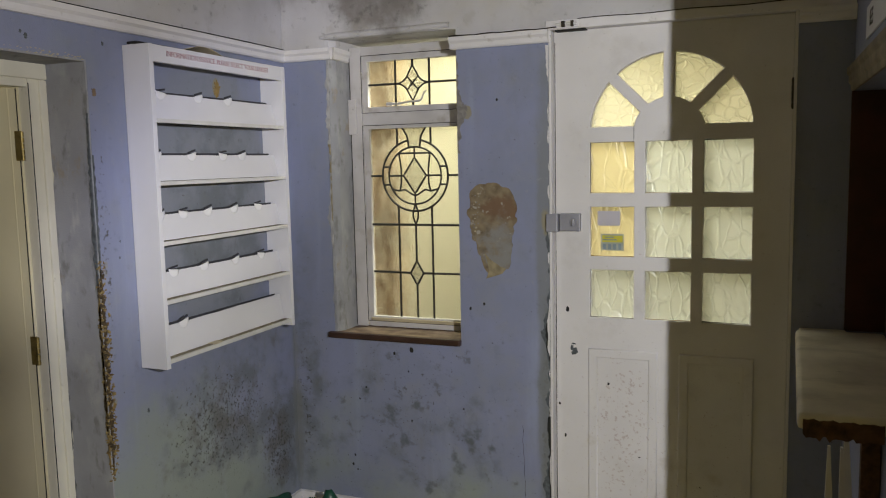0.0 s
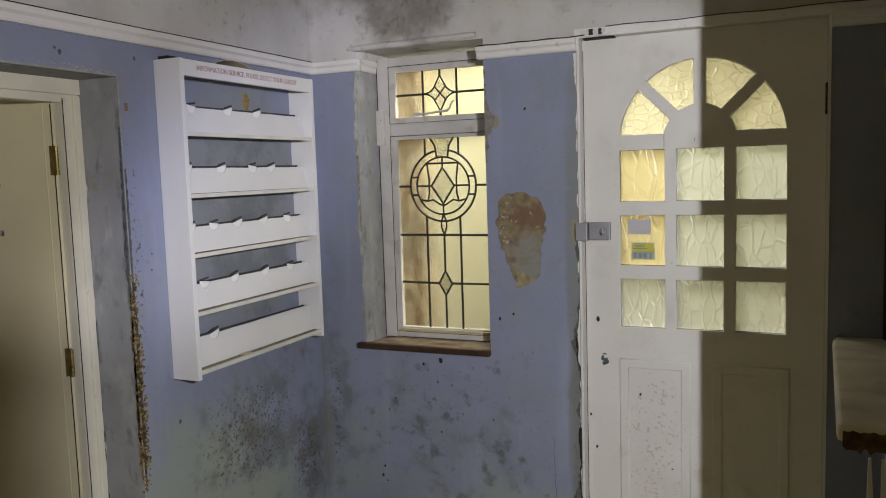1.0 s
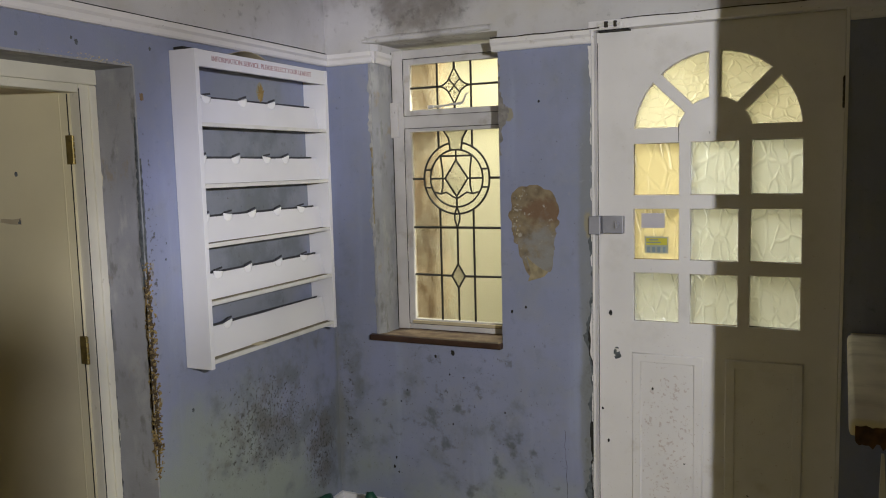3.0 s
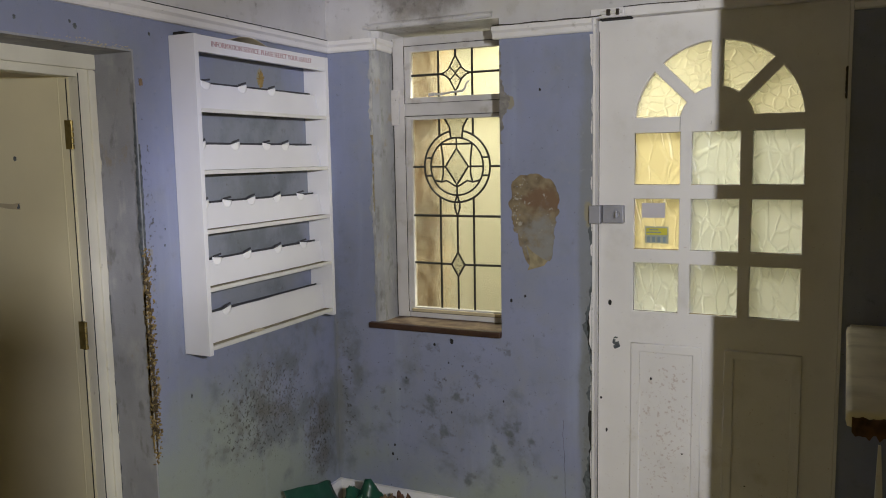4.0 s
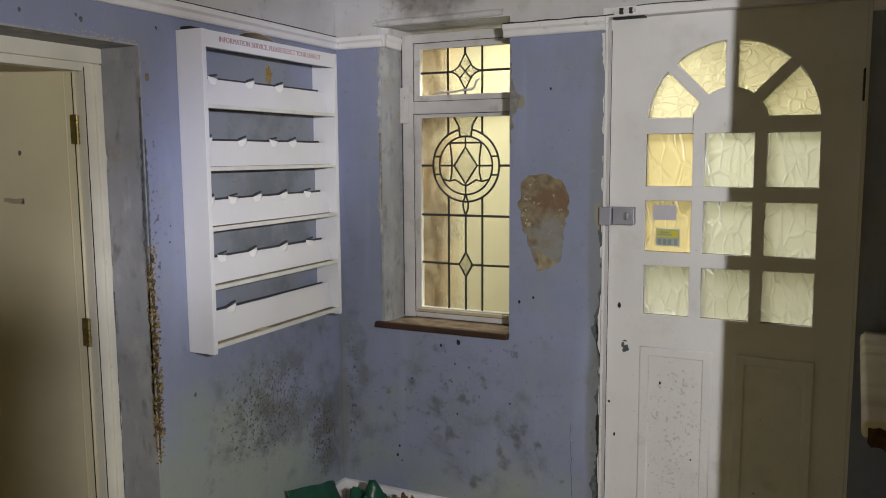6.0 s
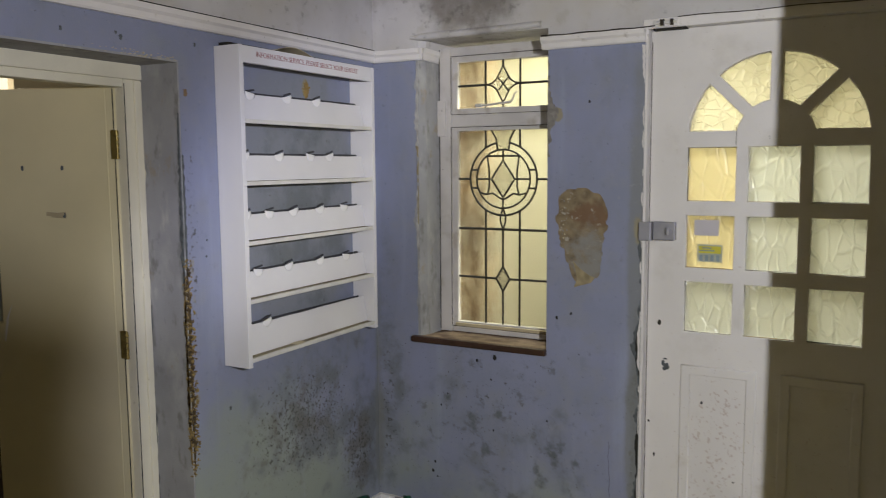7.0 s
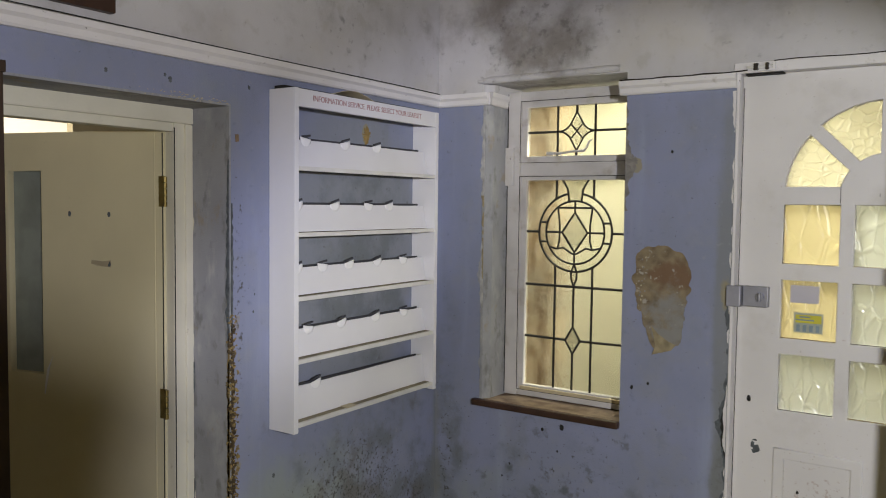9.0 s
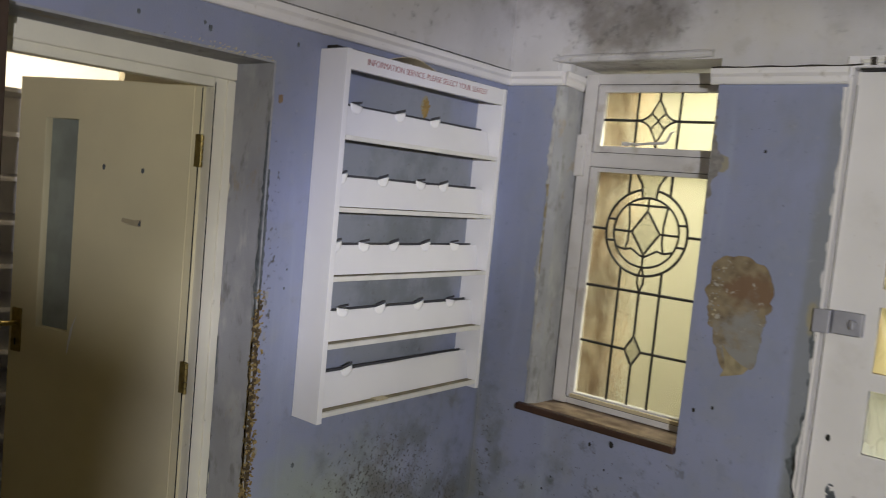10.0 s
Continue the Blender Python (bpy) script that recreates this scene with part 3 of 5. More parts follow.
for z0, z1 in ((1.740, ZT), (ZT, 1.934)):
    for x0, x1 in ((GX0 - 0.004, V1), (V1, V3), (V3, GX1 + 0.004)):
        pane(x0, x1, z0, z1, glass_plain)
for z0, z1 in ((0.880, ZH3), (ZH3, ZH2), (ZH2, CZ), (CZ, 1.664)):
    for x0, x1 in ((GX0 - 0.004, V1), (V1, CX), (CX, V3), (V3, GX1 + 0.004)):
        pane(x0, x1, z0, z1, glass_plain)

def diamond(cx, cz, w, h, bow=0.0):
    pts = []
    cs = [(cx + w, cz), (cx, cz + h), (cx - w, cz), (cx, cz - h)]
    for i in range(4):
        (ax, az), (bx, bz) = cs[i], cs[(i + 1) % 4]
        for k in range(6):
            t = k / 6
            px, pz = ax + (bx - ax) * t, az + (bz - az) * t
            s = bow * math.sin(math.pi * t)
            pts.append((px + (cx - px) * s, pz + (cz - pz) * s))
    return pts

# pebbled inserts and their lead
part("pane", sheet([diamond(CX, CZ, 0.050, 0.073)], 0.003, 0, pose(0, GY - 0.004, 0)), glass_pebble, win, "pebbled diamond of glass")
part("pane", sheet([diamond(CX, (ZH3 - 0.002), 0.029, 0.050)], 0.003, 0, pose(0, GY - 0.004, 0)), glass_pebble, win, "pebbled diamond of glass")
part("pane", sheet([[(CX - 0.052, 1.661), (CX - 0.03, 1.625), (CX - 0.024, CZ + R2 + 0.002), (CX + 0.024, CZ + R2 + 0.002), (CX + 0.03, 1.625), (CX + 0.052, 1.661)]], 0.003, 0, pose(0, GY - 0.004, 0)), glass_pebble, win, "pebbled flared piece of glass")
for dx, dz in ((0.0225, 0), (-0.0225, 0), (0, 0.027), (0, -0.027)):
    part("pane", sheet([diamond(CX + dx, ZT + dz, 0.0205, 0.0245)], 0.003, 0, pose(0, GY - 0.004, 0)), glass_pebble, win, "pebbled diamond of glass")

def came(points, r=0.0034, closed=False):
    part("lead_came", rod([(x, GY - 0.003, z) for x, z in points], r * 1.3, 6, closed), lead, win)

def arc(cx, cz, r, a0, a1, k=24):
    return [(cx + r * math.cos(radians(a0 + (a1 - a0) * i / k)), cz + r * math.sin(radians(a0 + (a1 - a0) * i / k))) for i in range(k + 1)]

for x in (V1, V3):
    came([(x, 0.882), (x, CZ - math.sqrt(R1 ** 2 - (x - CX) ** 2))], 0.0036)
    came([(x, CZ + math.sqrt(R1 ** 2 - (x - CX) ** 2)), (x, 1.662)], 0.0036)
    came([(x, 1.742), (x, 1.932)], 0.0036)
came([(CX, 0.882), (CX, ZH3 - 0.052)])
came([(CX, ZH3 + 0.048), (CX, ZH2)])
for z in (ZH2,):
    came([(GX0, z), (GX1, z)], 0.0038)
came([(GX0, ZH3), (CX - 0.029, (ZH3 - 0.002))], 0.0036)
came([(CX + 0.029, (ZH3 - 0.002)), (GX1, ZH3)], 0.0036)
came([(GX0, ZT), (CX - 0.052, ZT)], 0.0036)
came([(CX + 0.052, ZT), (GX1, ZT)], 0.0036)
came([(GX0, CZ), (CX - R1, CZ)], 0.0036)
came([(CX + R1, CZ), (GX1, CZ)], 0.0036)
came(arc(CX, CZ, R1, -258, 78, 48), 0.0034)
came(arc(CX, CZ, R2, 0, 352.5, 47), 0.0030, True)
for s in (-1, 1):
    came([(CX + s * 0.052, 1.661), (CX + s * 0.03, 1.625), (CX + s * 0.024, CZ + R2)], 0.0032)
    for dz in (-0.036, 0.036):
        came([(CX + s * math.sqrt(R2 ** 2 - dz * dz), CZ + dz), (CX + s * math.sqrt(R1 ** 2 - dz * dz), CZ + dz)], 0.003)
    came([(CX + s * 0.050, CZ), (CX + s * R2, CZ)], 0.003)
    came([(CX + s * 0.068, CZ + 0.090), (CX + s * 0.060, CZ + 0.03), (CX + s * 0.060, CZ - 0.03), (CX + s * 0.068, CZ - 0.062)], 0.003)
    came([(CX + s * 0.098, CZ - 0.055), (CX + s * 0.068, CZ - 0.062), (CX + s * 0.045, CZ - 0.056), (CX + s * 0.012, CZ - 0.076), (CX, CZ - 0.080)], 0.003)
    came([(CX, 1.352), (CX + s * 0.011, 1.322), (CX + s * 0.011, 1.300), (CX, ZH2)], 0.003)
    for p in (1, -1):
        came([(CX + s * 0.066, ZT), (CX + s * 0.046, ZT + p * 0.006), (CX + s * 0.028, ZT + p * 0.020), (CX + s * 0.014, ZT + p * 0.045), (CX + s * 0.002, ZT + p * 0.066), (CX + s * 0.001, ZT + p * 0.093)], 0.0028)
    came([(CX + s * 0.024, ZT + 0.027), (CX - s * 0.024, ZT - 0.027)], 0.0024)
came([(CX - 0.068, CZ + 0.090), (CX + 0.068, CZ + 0.090)], 0.003)
came([(CX, CZ + 0.073), (CX, CZ + R2)], 0.003)
came([(CX, CZ - 0.073), (CX, CZ - R2 - 0.004)], 0.003)
came(diamond(CX, CZ, 0.050, 0.073), 0.0032, True)
came(diamond(CX, (ZH3 - 0.002), 0.029, 0.050), 0.0032, True)
for z0, z1 in ((1.722, 1.950), (0.868, 1.672)):
    part("dirt_line", wobble(sheet([rect(0.2838, GX1 + 0.013, z0 - 0.0005, z1 + 0.0005), rect(0.2856, GX1 + 0.011, z0 + 0.0012, z1 - 0.0012)], 0.002, 0, pose(0, FY - 0.0112, 0)), 0.0006, 60), grime, win)
part("dirt_line", wobble(box(0.2318, 0.2342, FY - 0.0135, FY - 0.010, SILL_Z + 0.01, 1.98), 0.0014, 40), grime, win)
# casement stay on the transom and a box hinge on the jamb
part("casement_stay", merge(rod([(0.41, FY - 0.014, 1.756), (0.45, FY - 0.016, 1.753), (0.50, FY - 0.018, 1.759), (0.545, FY - 0.02, 1.761), (0.556, FY - 0.022, 1.770), (0.566, FY - 0.024, 1.794), (0.578, FY - 0.024, 1.799)], [0.005, 0.004, 0.004, 0.005, 0.004, 0.0035, 0.003]),
                            box(0.398, 0.425, FY - 0.022, FY - 0.008, 1.747, 1.760, 0.002), rod([(0.452, FY - 0.014, 1.743), (0.452, FY - 0.014, 1.760)], 0.003)), window_paint, win, "painted iron casement stay")
part("hinge_block", merge(box(0.222, 0.264, FY - 0.026, FY - 0.010, 1.637, 1.778, 0.003), rod([(0.236, FY - 0.028, 1.705), (0.236, FY - 0.024, 1.705)], 0.003)), window_paint, win, "painted block on the jamb")
part("glazing_bead", box(0.30, GX1, FY - 0.012, FY - 0.003, 0.869, 0.882, 0.002), rack_edge, win)
sill = thing("window_sill_board", "dusty brown wooden sill board with dark nosing", "window sill", kind="structure")
part("board", box(WX0 - 0.012, WX1 - 0.002, 0.004, FY + 0.04, SILL_Z - 0.018, SILL_Z, 0.002), sill_wood, sill)
part("nosing", wobble(box(WX0 - 0.022, WX1 + 0.002, -0.022, 0.005, SILL_Z - 0.023, SILL_Z + 0.001, 0.006), 0.002, 20), brown_wood, sill, "chipped dark-stained nosing")

# ---- glazed entrance door ----
DY, DTH = 0.032, 0.045
FCX, FCZ, RO, RI, HALF = 1.502, 1.606, 0.272, 0.116, 0.016
def fan(a0, a1, lo, hi):
    """Outline of a fanlight pane between two directions, kept lo and hi clear of them."""
    return ([(FCX + RO * math.cos(a), FCZ + RO * math.sin(a)) for a in np.linspace(radians(a0) + math.asin(lo / RO), radians(a1) - math.asin(hi / RO), 14)]
            + [(FCX + RI * math.cos(a), FCZ + RI * math.sin(a)) for a in np.linspace(radians(a1) - math.asin(hi / RI), radians(a0) + math.asin(lo / RI), 8)])

FANS = [fan(0, 45, 0.02, HALF), fan(45, 90, HALF, HALF), fan(90, 135, HALF, HALF), fan(135, 180, HALF, 0.02)]
COLS = [(1.230, 1.390), (1.422, 1.583), (1.615, 1.777)]
ROWS = [(1.395, 1.579), (1.169, 1.352), (0.948, 1.127)]
door = tagged(new("door_1"), "half-glazed white painted entrance door with fanlight panes", "door", "", "structure")
part("leaf", sheet([rect(DX0, DX1, 0.012, DTOP)] + FANS + [rect(a, b, c, d) for a, b in COLS for c, d in ROWS], DTH, 0.003, pose(0, DY, 0)), door_paint, door)
for f in FANS:
    cx, cz = sum(p[0] for p in f) / len(f), sum(p[1] for p in f) / len(f)
    part("pane", sheet([[(cx + (x - cx) * 1.03, cz + (z - cz) * 1.03) for x, z in f]], 0.004, 0, pose(0, DY + 0.020, 0)), glass_fan, door).visible_shadow = False
    ring = [(cx + (x - cx) * 1.005, cz + (z - cz) * 1.005) for x, z in f]
    hole = [(cx + (x - cx) * 0.972, cz + (z - cz) * 0.972) for x, z in f]
    part("putty", wobble(sheet([ring, hole], 0.006, 0, pose(0, DY + 0.012, 0)), 0.0015, 60, cx), grime, door)
for i, (a, b) in enumerate(COLS):
    for j, (c, d) in enumerate(ROWS):
        part("pane", box(a - 0.004, b + 0.004, DY + 0.020, DY + 0.024, c - 0.004, d + 0.004), glass_amber_backlight if (i == 0 and j < 2) else glass_wave, door).visible_shadow = False
        # putty lines, dark and broken with age
        part("putty", wobble(sheet([rect(a - 0.001, b + 0.001, c - 0.001, d + 0.001), rect(a + 0.0030, b - 0.0030, c + 0.0045, d - 0.0038)], 0.006, 0, pose(0, DY + 0.008, 0)), 0.0022, 80, i + j), rust_crumb if (i + j) % 2 else grime, door)
for x0, x1 in ((1.232, 1.468), (1.548, 1.784)):
    part("panel_moulding", sheet([rect(x0, x1, 0.20, 0.832), rect(x0 + 0.024, x1 - 0.024, 0.224, 0.808)], 0.012, 0.004, pose(0, DY - 0.008, 0)), door_paint, door)
    # thin dark strips paint in the shade of the incised panel lines
    part("groove_shade", wobble(sheet([rect(x0 - 0.0012, x1 + 0.0012, 0.1988, 0.8332), rect(x0 + 0.0008, x1 - 0.0008, 0.2008, 0.8312)], 0.0015, 0, pose(0, DY - 0.0012, 0)), 0.0006, 30, x0), grime, door)
    part("groove_shade", wobble(sheet([rect(x0 + 0.0225, x1 - 0.0225, 0.2225, 0.8095), rect(x0 + 0.0248, x1 - 0.0248, 0.2248, 0.8072)], 0.0015, 0, pose(0, DY - 0.0034, 0)), 0.0006, 30, x0), grime, door)
    part("panel", box(x0 + 0.024, x1 - 0.024, DY - 0.002, DY + 0.01, 0.224, 0.808, 0.0015), door_paint, door)
for z in (1.715, 0.30):
    h = part("hinge", merge(box(DX1 - 0.002, DX1 + 0.012, DY - 0.006, DY + 0.001, z - 0.05, z + 0.05, 0.001), *[rod([(DX1 + 0.002, DY - 0.006, z - 0.048 + k * 0.0195), (DX1 + 0.002, DY - 0.006, z - 0.032 + k * 0.0195)], 0.006) for k in range(5)]), iron, door, "rusty iron hinge")
lock = part("rim_lock", box(1.128, 1.202, DY - 0.026, DY + 0.001, 1.264, 1.326, 0.003), steel, door, "grey rim lock case")
part("knob", merge(rod([(1.180, DY - 0.026, 1.296), (1.180, DY - 0.036, 1.296)], 0.011, 14), box(1.1765, 1.1835, DY - 0.046, DY - 0.034, 1.284, 1.308, 0.002)), steel, lock)
part("keep", box(1.084, 1.126, -0.016, DY - 0.002, 1.262, 1.326, 0.003), steel, door, "grey lock keep on the frame")
part("keyhole", wobble(sheet([[(1.151 + 0.006 * math.cos(a), 0.976 + 0.010 * math.sin(a)) for a in np.linspace(0, 2 * math.pi, 12, endpoint=False)]], 0.003, 0, pose(0, DY - 0.002, 0)), 0.002, 90), grime, door)
part("chipped_patch", wobble(sheet([[(1.174 + 0.013 * math.cos(a), 0.83 + 0.021 * math.sin(a)) for a in np.linspace(0, 2 * math.pi, 16, endpoint=False)]], 0.0025, 0, pose(0, DY - 0.0015, 0)), 0.006, 60), bloom_grey, door, "bare patch where the paint is gone")
for x, z in ((1.44, 0.66), (1.36, 0.52), (1.3, 0.71), (1.41, 0.45), (1.62, 0.36), (1.14, 0.5), (1.12, 0.62)):
    part("paint_chip", wobble(sheet([[(x + 0.004 * math.cos(a), z + 0.006 * math.sin(a)) for a in np.linspace(0, 2 * math.pi, 9, endpoint=False)]], 0.002, 0, pose(0, DY - 0.0015, 0)), 0.003, 80, x), grime, door)
part("joint_crack", merge(box(FCX - RI - 0.001, FCX - RI + 0.0008, DY - 0.0006, DY + 0.002, 1.582, 1.640), box(FCX - 0.016, FCX - 0.0148, DY - 0.0006, DY + 0.002, 1.60, 1.61)), grime, door)
part("edge_grime", wobble(box(DX0 + 0.0005, DX0 + 0.003, DY - 0.001, DY + 0.002, 0.05, 1.93), 0.0012, 25), grime, door)
entry_frame = tagged(new("door_frame"), "narrow chipped white frame round the entrance door", "door frame", "", "structure")
part("jamb", wobble(box(DX0 - 0.0115, DX0 - 0.003, -0.006, 0.24, 0.0, RAIL_T - 0.002), 0.0015, 14), white_gloss, entry_frame)
part("jamb", box(DX1 + 0.003, DX1 + 0.0115, -0.004, 0.24, 0.0, RAIL_T - 0.002), white_gloss, entry_frame)
part("head", wobble(box(DX0 - 0.02, RWALL, -0.010, 0.24, DTOP + 0.003, RAIL_T + 0.029, 0.003), 0.002, 9), white_gloss, entry_frame)
bolt = thing("door_bolt", "rusty bolt keep above the entrance door", "bolt")
part("plate", box(1.118, 1.205, -0.018, -0.011, 1.972, 1.994, 0.002), white_gloss, bolt)
part("barrel", rod([(1.125, -0.020, 1.984), (1.198, -0.020, 1.984)], 0.0055), lip_white, bolt)
part("bracket", box(1.145, 1.158, -0.028, -0.016, 1.974, 1.994, 0.002), iron, bolt)
part("bracket", box(1.178, 1.188, -0.028, -0.016, 1.974, 1.994, 0.002), iron, bolt)
part("slot", box(1.118, 1.225, -0.006, DY - 0.001, DTOP - 0.002, DTOP + 0.002), grime, bolt)

# notices stuck to one pane
note = thing("paper_notice", "small blank white paper stuck to the glass", "notice")
part("sheet", box(1.257, 1.337, DY + 0.0165, DY + 0.0185, 1.281, 1.334), paper_grey, note)
sticker = thing("window_sticker", "yellow and blue printed sticker on the glass", "sticker")
part("backing", box(1.269, 1.350, DY + 0.0165, DY + 0.0185, 1.192, 1.252), paper_pale, sticker)
part("band", box(1.274, 1.346, DY + 0.0150, DY + 0.0163, 1.222, 1.246), paper_yellow, sticker)
for k in range(4):
    part("figure_bar", box(1.277 + k * 0.018, 1.287 + k * 0.018, DY + 0.0150, DY + 0.0163, 1.196, 1.216), paper_blue, sticker)
for k, w in enumerate((0.03, 0.05)):
    part("text_bar", box(1.30 - w / 2, 1.30 + w / 2, DY + 0.0142, DY + 0.0149, 1.238 - k * 0.009, 1.242 - k * 0.009), paper_blue, sticker)

# porch outside the glazing
structure("porch_backdrop", box(-0.6, 2.9, 1.15, 1.2, 0.0, 2.5), porch_wall, "cream porch wall seen through obscure glass", "backdrop")
# block added behind the glass to brown the backlight in its left column
structure("tint_block", box(-0.62, 0.200, 0.62, 0.75, 0.0, 2.5), block_brown, "brown block added outside to tint the window's left panes", "wall")
structure("porch_wall_west", box(-0.7, -0.62, 0.26, 1.2, 0.0, 2.5), porch_wall, "porch side wall", "wall")
structure("porch_wall_east", box(2.82, 2.9, 0.26, 1.15, 0.0, 2.5), porch_wall, "porch side wall", "wall")
structure("porch_ceiling", box(-0.7, 2.9, 0.26, 1.2, 2.5, 2.6), porch_wall, "porch ceiling", "ceiling")

# ---- leaflet rack on the left wall ----
RY0, RY1, RZ0, RZ1, RD = -0.878, -0.150, 0.894, 1.890, 0.102
rack = thing("leaflet_rack", "white wall-mounted leaflet rack with five empty shelves", "leaflet rack", at=pose(0, RY0, RZ0))
def P(bm):
    bmesh.ops.translate(bm, vec=(0, -RY0, -RZ0), verts=bm.verts)
    return bm
part("side_panel", P(box(0.001, RD, RY0, RY0 + 0.018, RZ0, RZ1, 0.0015)), rack_white, rack)
part("side_panel", P(box(0.001, RD, RY1 - 0.018, RY1, RZ0, RZ1, 0.0015)), rack_white, rack)
head = part("header", P(box(RD - 0.016, RD - 0.001, RY0 + 0.018, RY1 - 0.018, 1.838, RZ1 - 0.001, 0.0015)), rack_white, rack)
part("top_board", P(box(0.001, RD - 0.016, RY0 + 0.018, RY1 - 0.018, RZ1 - 0.018, RZ1 - 0.003)), rack_white, rack)
part("lettering", P(lettering("INFORMATION SERVICE. PLEASE SELECT YOUR LEAFLET", 0.0235, Matrix.Translation((RD - 0.0006, -0.530, 1.866)) @ Matrix(((0, 0, 1, 0), (1, 0, 0, 0), (0, 1, 0, 0), (0, 0, 0, 1))), 0.93, 0.0006)), red_ink, rack, "faded red capital letters")
SHELF = [1.662, 1.471, 1.285, 1.1015, 0.915]
TABS = [(0.11, 0.37, 0.60), (0.06, 0.30, 0.54, 0.70), (0.06, 0.22, 0.40, 0.61, 0.82), (0.13, 0.35, 0.60, 0.83), (0.18,)]
IY0, IY1 = RY0 + 0.019, RY1 - 0.019

def tab(y, z, x, lean):
    """A rounded plastic thumb tab that curls out over the pocket's edge."""
    bm = bmesh.new()
    grid = []
    for i in range(9):
        u = i / 8 * 2 - 1
        col = []
        for j in range(7):
            v = j / 6
            w = 0.022 * math.sqrt(max(0.0, 1 - (v * 0.96) ** 2.2))
            col.append(bm.verts.new((x + 0.003 + 0.0045 * v * (1.25 - v) * (1 - u * u * 0.5), y + u * w, z + 0.006 - v * 0.024 + 0.005 * u * lean * (1 - v))))
        grid.append(col)
    for i in range(8):
        for j in range(6):
            bm.faces.new((grid[i][j], grid[i + 1][j], grid[i + 1][j + 1], grid[i][j + 1]))
    r = bmesh.ops.extrude_face_region(bm, geom=bm.faces[:])
    bmesh.ops.translate(bm, vec=(-0.0025, 0, 0), verts=[e for e in r["geom"] if isinstance(e, bmesh.types.BMVert)])
    bmesh.ops.recalc_face_normals(bm, faces=bm.faces)
    for f in bm.faces:
        f.smooth = True
    return bm

for k, (z, tabs) in enumerate(zip(SHELF, TABS)):
    shelf = part("shelf", P(box(0.012, RD - 0.004, IY0, IY1, z, z + 0.006)), shelf_dust, rack)
    part("lip", P(box(RD - 0.012, RD - 0.001, IY0, IY1, z - 0.006, z + 0.0068, 0.0015)), lip_white, shelf, "off-white front lip")
    # pocket front leaning back, with a ragged dark felt line along its upper edge
    hgt = 0.087 if k < 4 else 0.102
    x0, x1 = RD - 0.034, RD - 0.050
    m = bmesh.new()
    ys = np.linspace(IY0, IY1 - 0.002, 25)
    a = [m.verts.new((x0, y, z + 0.0075)) for y in ys]
    b = [m.verts.new((x1, y, z + hgt + 0.0015 * noise.noise(Vector((y * 9, k * 3.1, 0))))) for y in ys]
    for i in range(24):
        m.faces.new((a[i], a[i + 1], b[i + 1], b[i]))
    r = bmesh.ops.extrude_face_region(m, geom=m.faces[:])
    bmesh.ops.translate(m, vec=(-0.004, 0, 0), verts=[e for e in r["geom"] if isinstance(e, bmesh.types.BMVert)])
    bmesh.ops.recalc_face_normals(m, faces=m.faces)
    front = part("pocket_front", P(m), rack_white, rack)
    part("felt_edge", P(wobble(box(x1 - 0.010, x1 - 0.0045, IY0, IY1 - 0.03, z + hgt - 0.012, z + hgt + 0.0065), 0.0015, 30, k)), notch_dark, front, "dark felt strip")
    for i, f in enumerate(tabs):
        y = IY0 + f * (IY1 - IY0)
        part("tab", P(tab(y, z + hgt, x1, 1 if (i + k) % 3 else -0.6)), tab_white_lit, front)
        # solid dark bar painting in the shadowed gap behind the tab
        part("slot", P(box(-0.019, 0.019, -0.002, 0.002, -0.003, 0.003, 0.001, Matrix.Translation((x1 - 0.002, y + 0.006, z + hgt + 0.0125)) @ Euler((0, -0.26 if (i + k) % 3 else -0.14, radians(90))).to_matrix().to_4x4())), notch_dark, front)
# curled paper and dust lying on the rack's top
curl = thing("curled_paper", "curled yellowed paper lying on the rack", "paper")
bm = bmesh.new()
g = [[bm.verts.new((0.020 + 0.062 * i / 5, -0.70 + 0.21 * j / 10, RZ1 - 0.002 + 0.002 + 0.022 * math.sin(math.pi * j / 10) * (0.6 + 0.08 * i))) for j in range(11)] for i in range(6)]
for i in range(5):
    for j in range(10):
        bm.faces.new((g[i][j], g[i + 1][j], g[i + 1][j + 1], g[i][j + 1]))
r = bmesh.ops.extrude_face_region(bm, geom=bm.faces[:])
bmesh.ops.translate(bm, vec=(0, 0, 0.0015), verts=[e for e in r["geom"] if isinstance(e, bmesh.types.BMVert)])
bmesh.ops.recalc_face_normals(bm, faces=bm.faces)
part("sheet", bm, rack_edge, curl)
dark_back = thing("backing_board", "dark warped board edge showing over the rack", "board")
part("board", wobble(box(0.001, 0.040, RY0 + 0.02, RY1 - 0.03, RZ1 - 0.0025, RZ1 + 0.014, 0.002), 0.004, 8), grime, dark_back)

# ---- deep doorway in the left wall ----
structure("doorway_reveal", box(-0.160, -0.001, REV_Y - 0.006, REV_Y, 0.0, REV_Z), reveal_grey, "grey plaster reveal of the doorway", "wall")
structure("doorway_soffit", box(-0.160, -0.001, LEFT_Y, REV_Y - 0.006, REV_Z - 0.006, REV_Z), reveal_grey, "grey plaster soffit of the doorway", "wall")
inner = tagged(new("inner_door_frame"), "cream painted frame of the inner door", "door frame", "", "structure")
part("jamb", wobble(merge(box(-0.215, -0.160, -1.086, -1.026, 0.0, 1.826, 0.003), box(-0.162, -0.152, -1.050, -1.026, 0.0, 1.781, 0.004)), 0.0015, 12), frame_cream, inner)
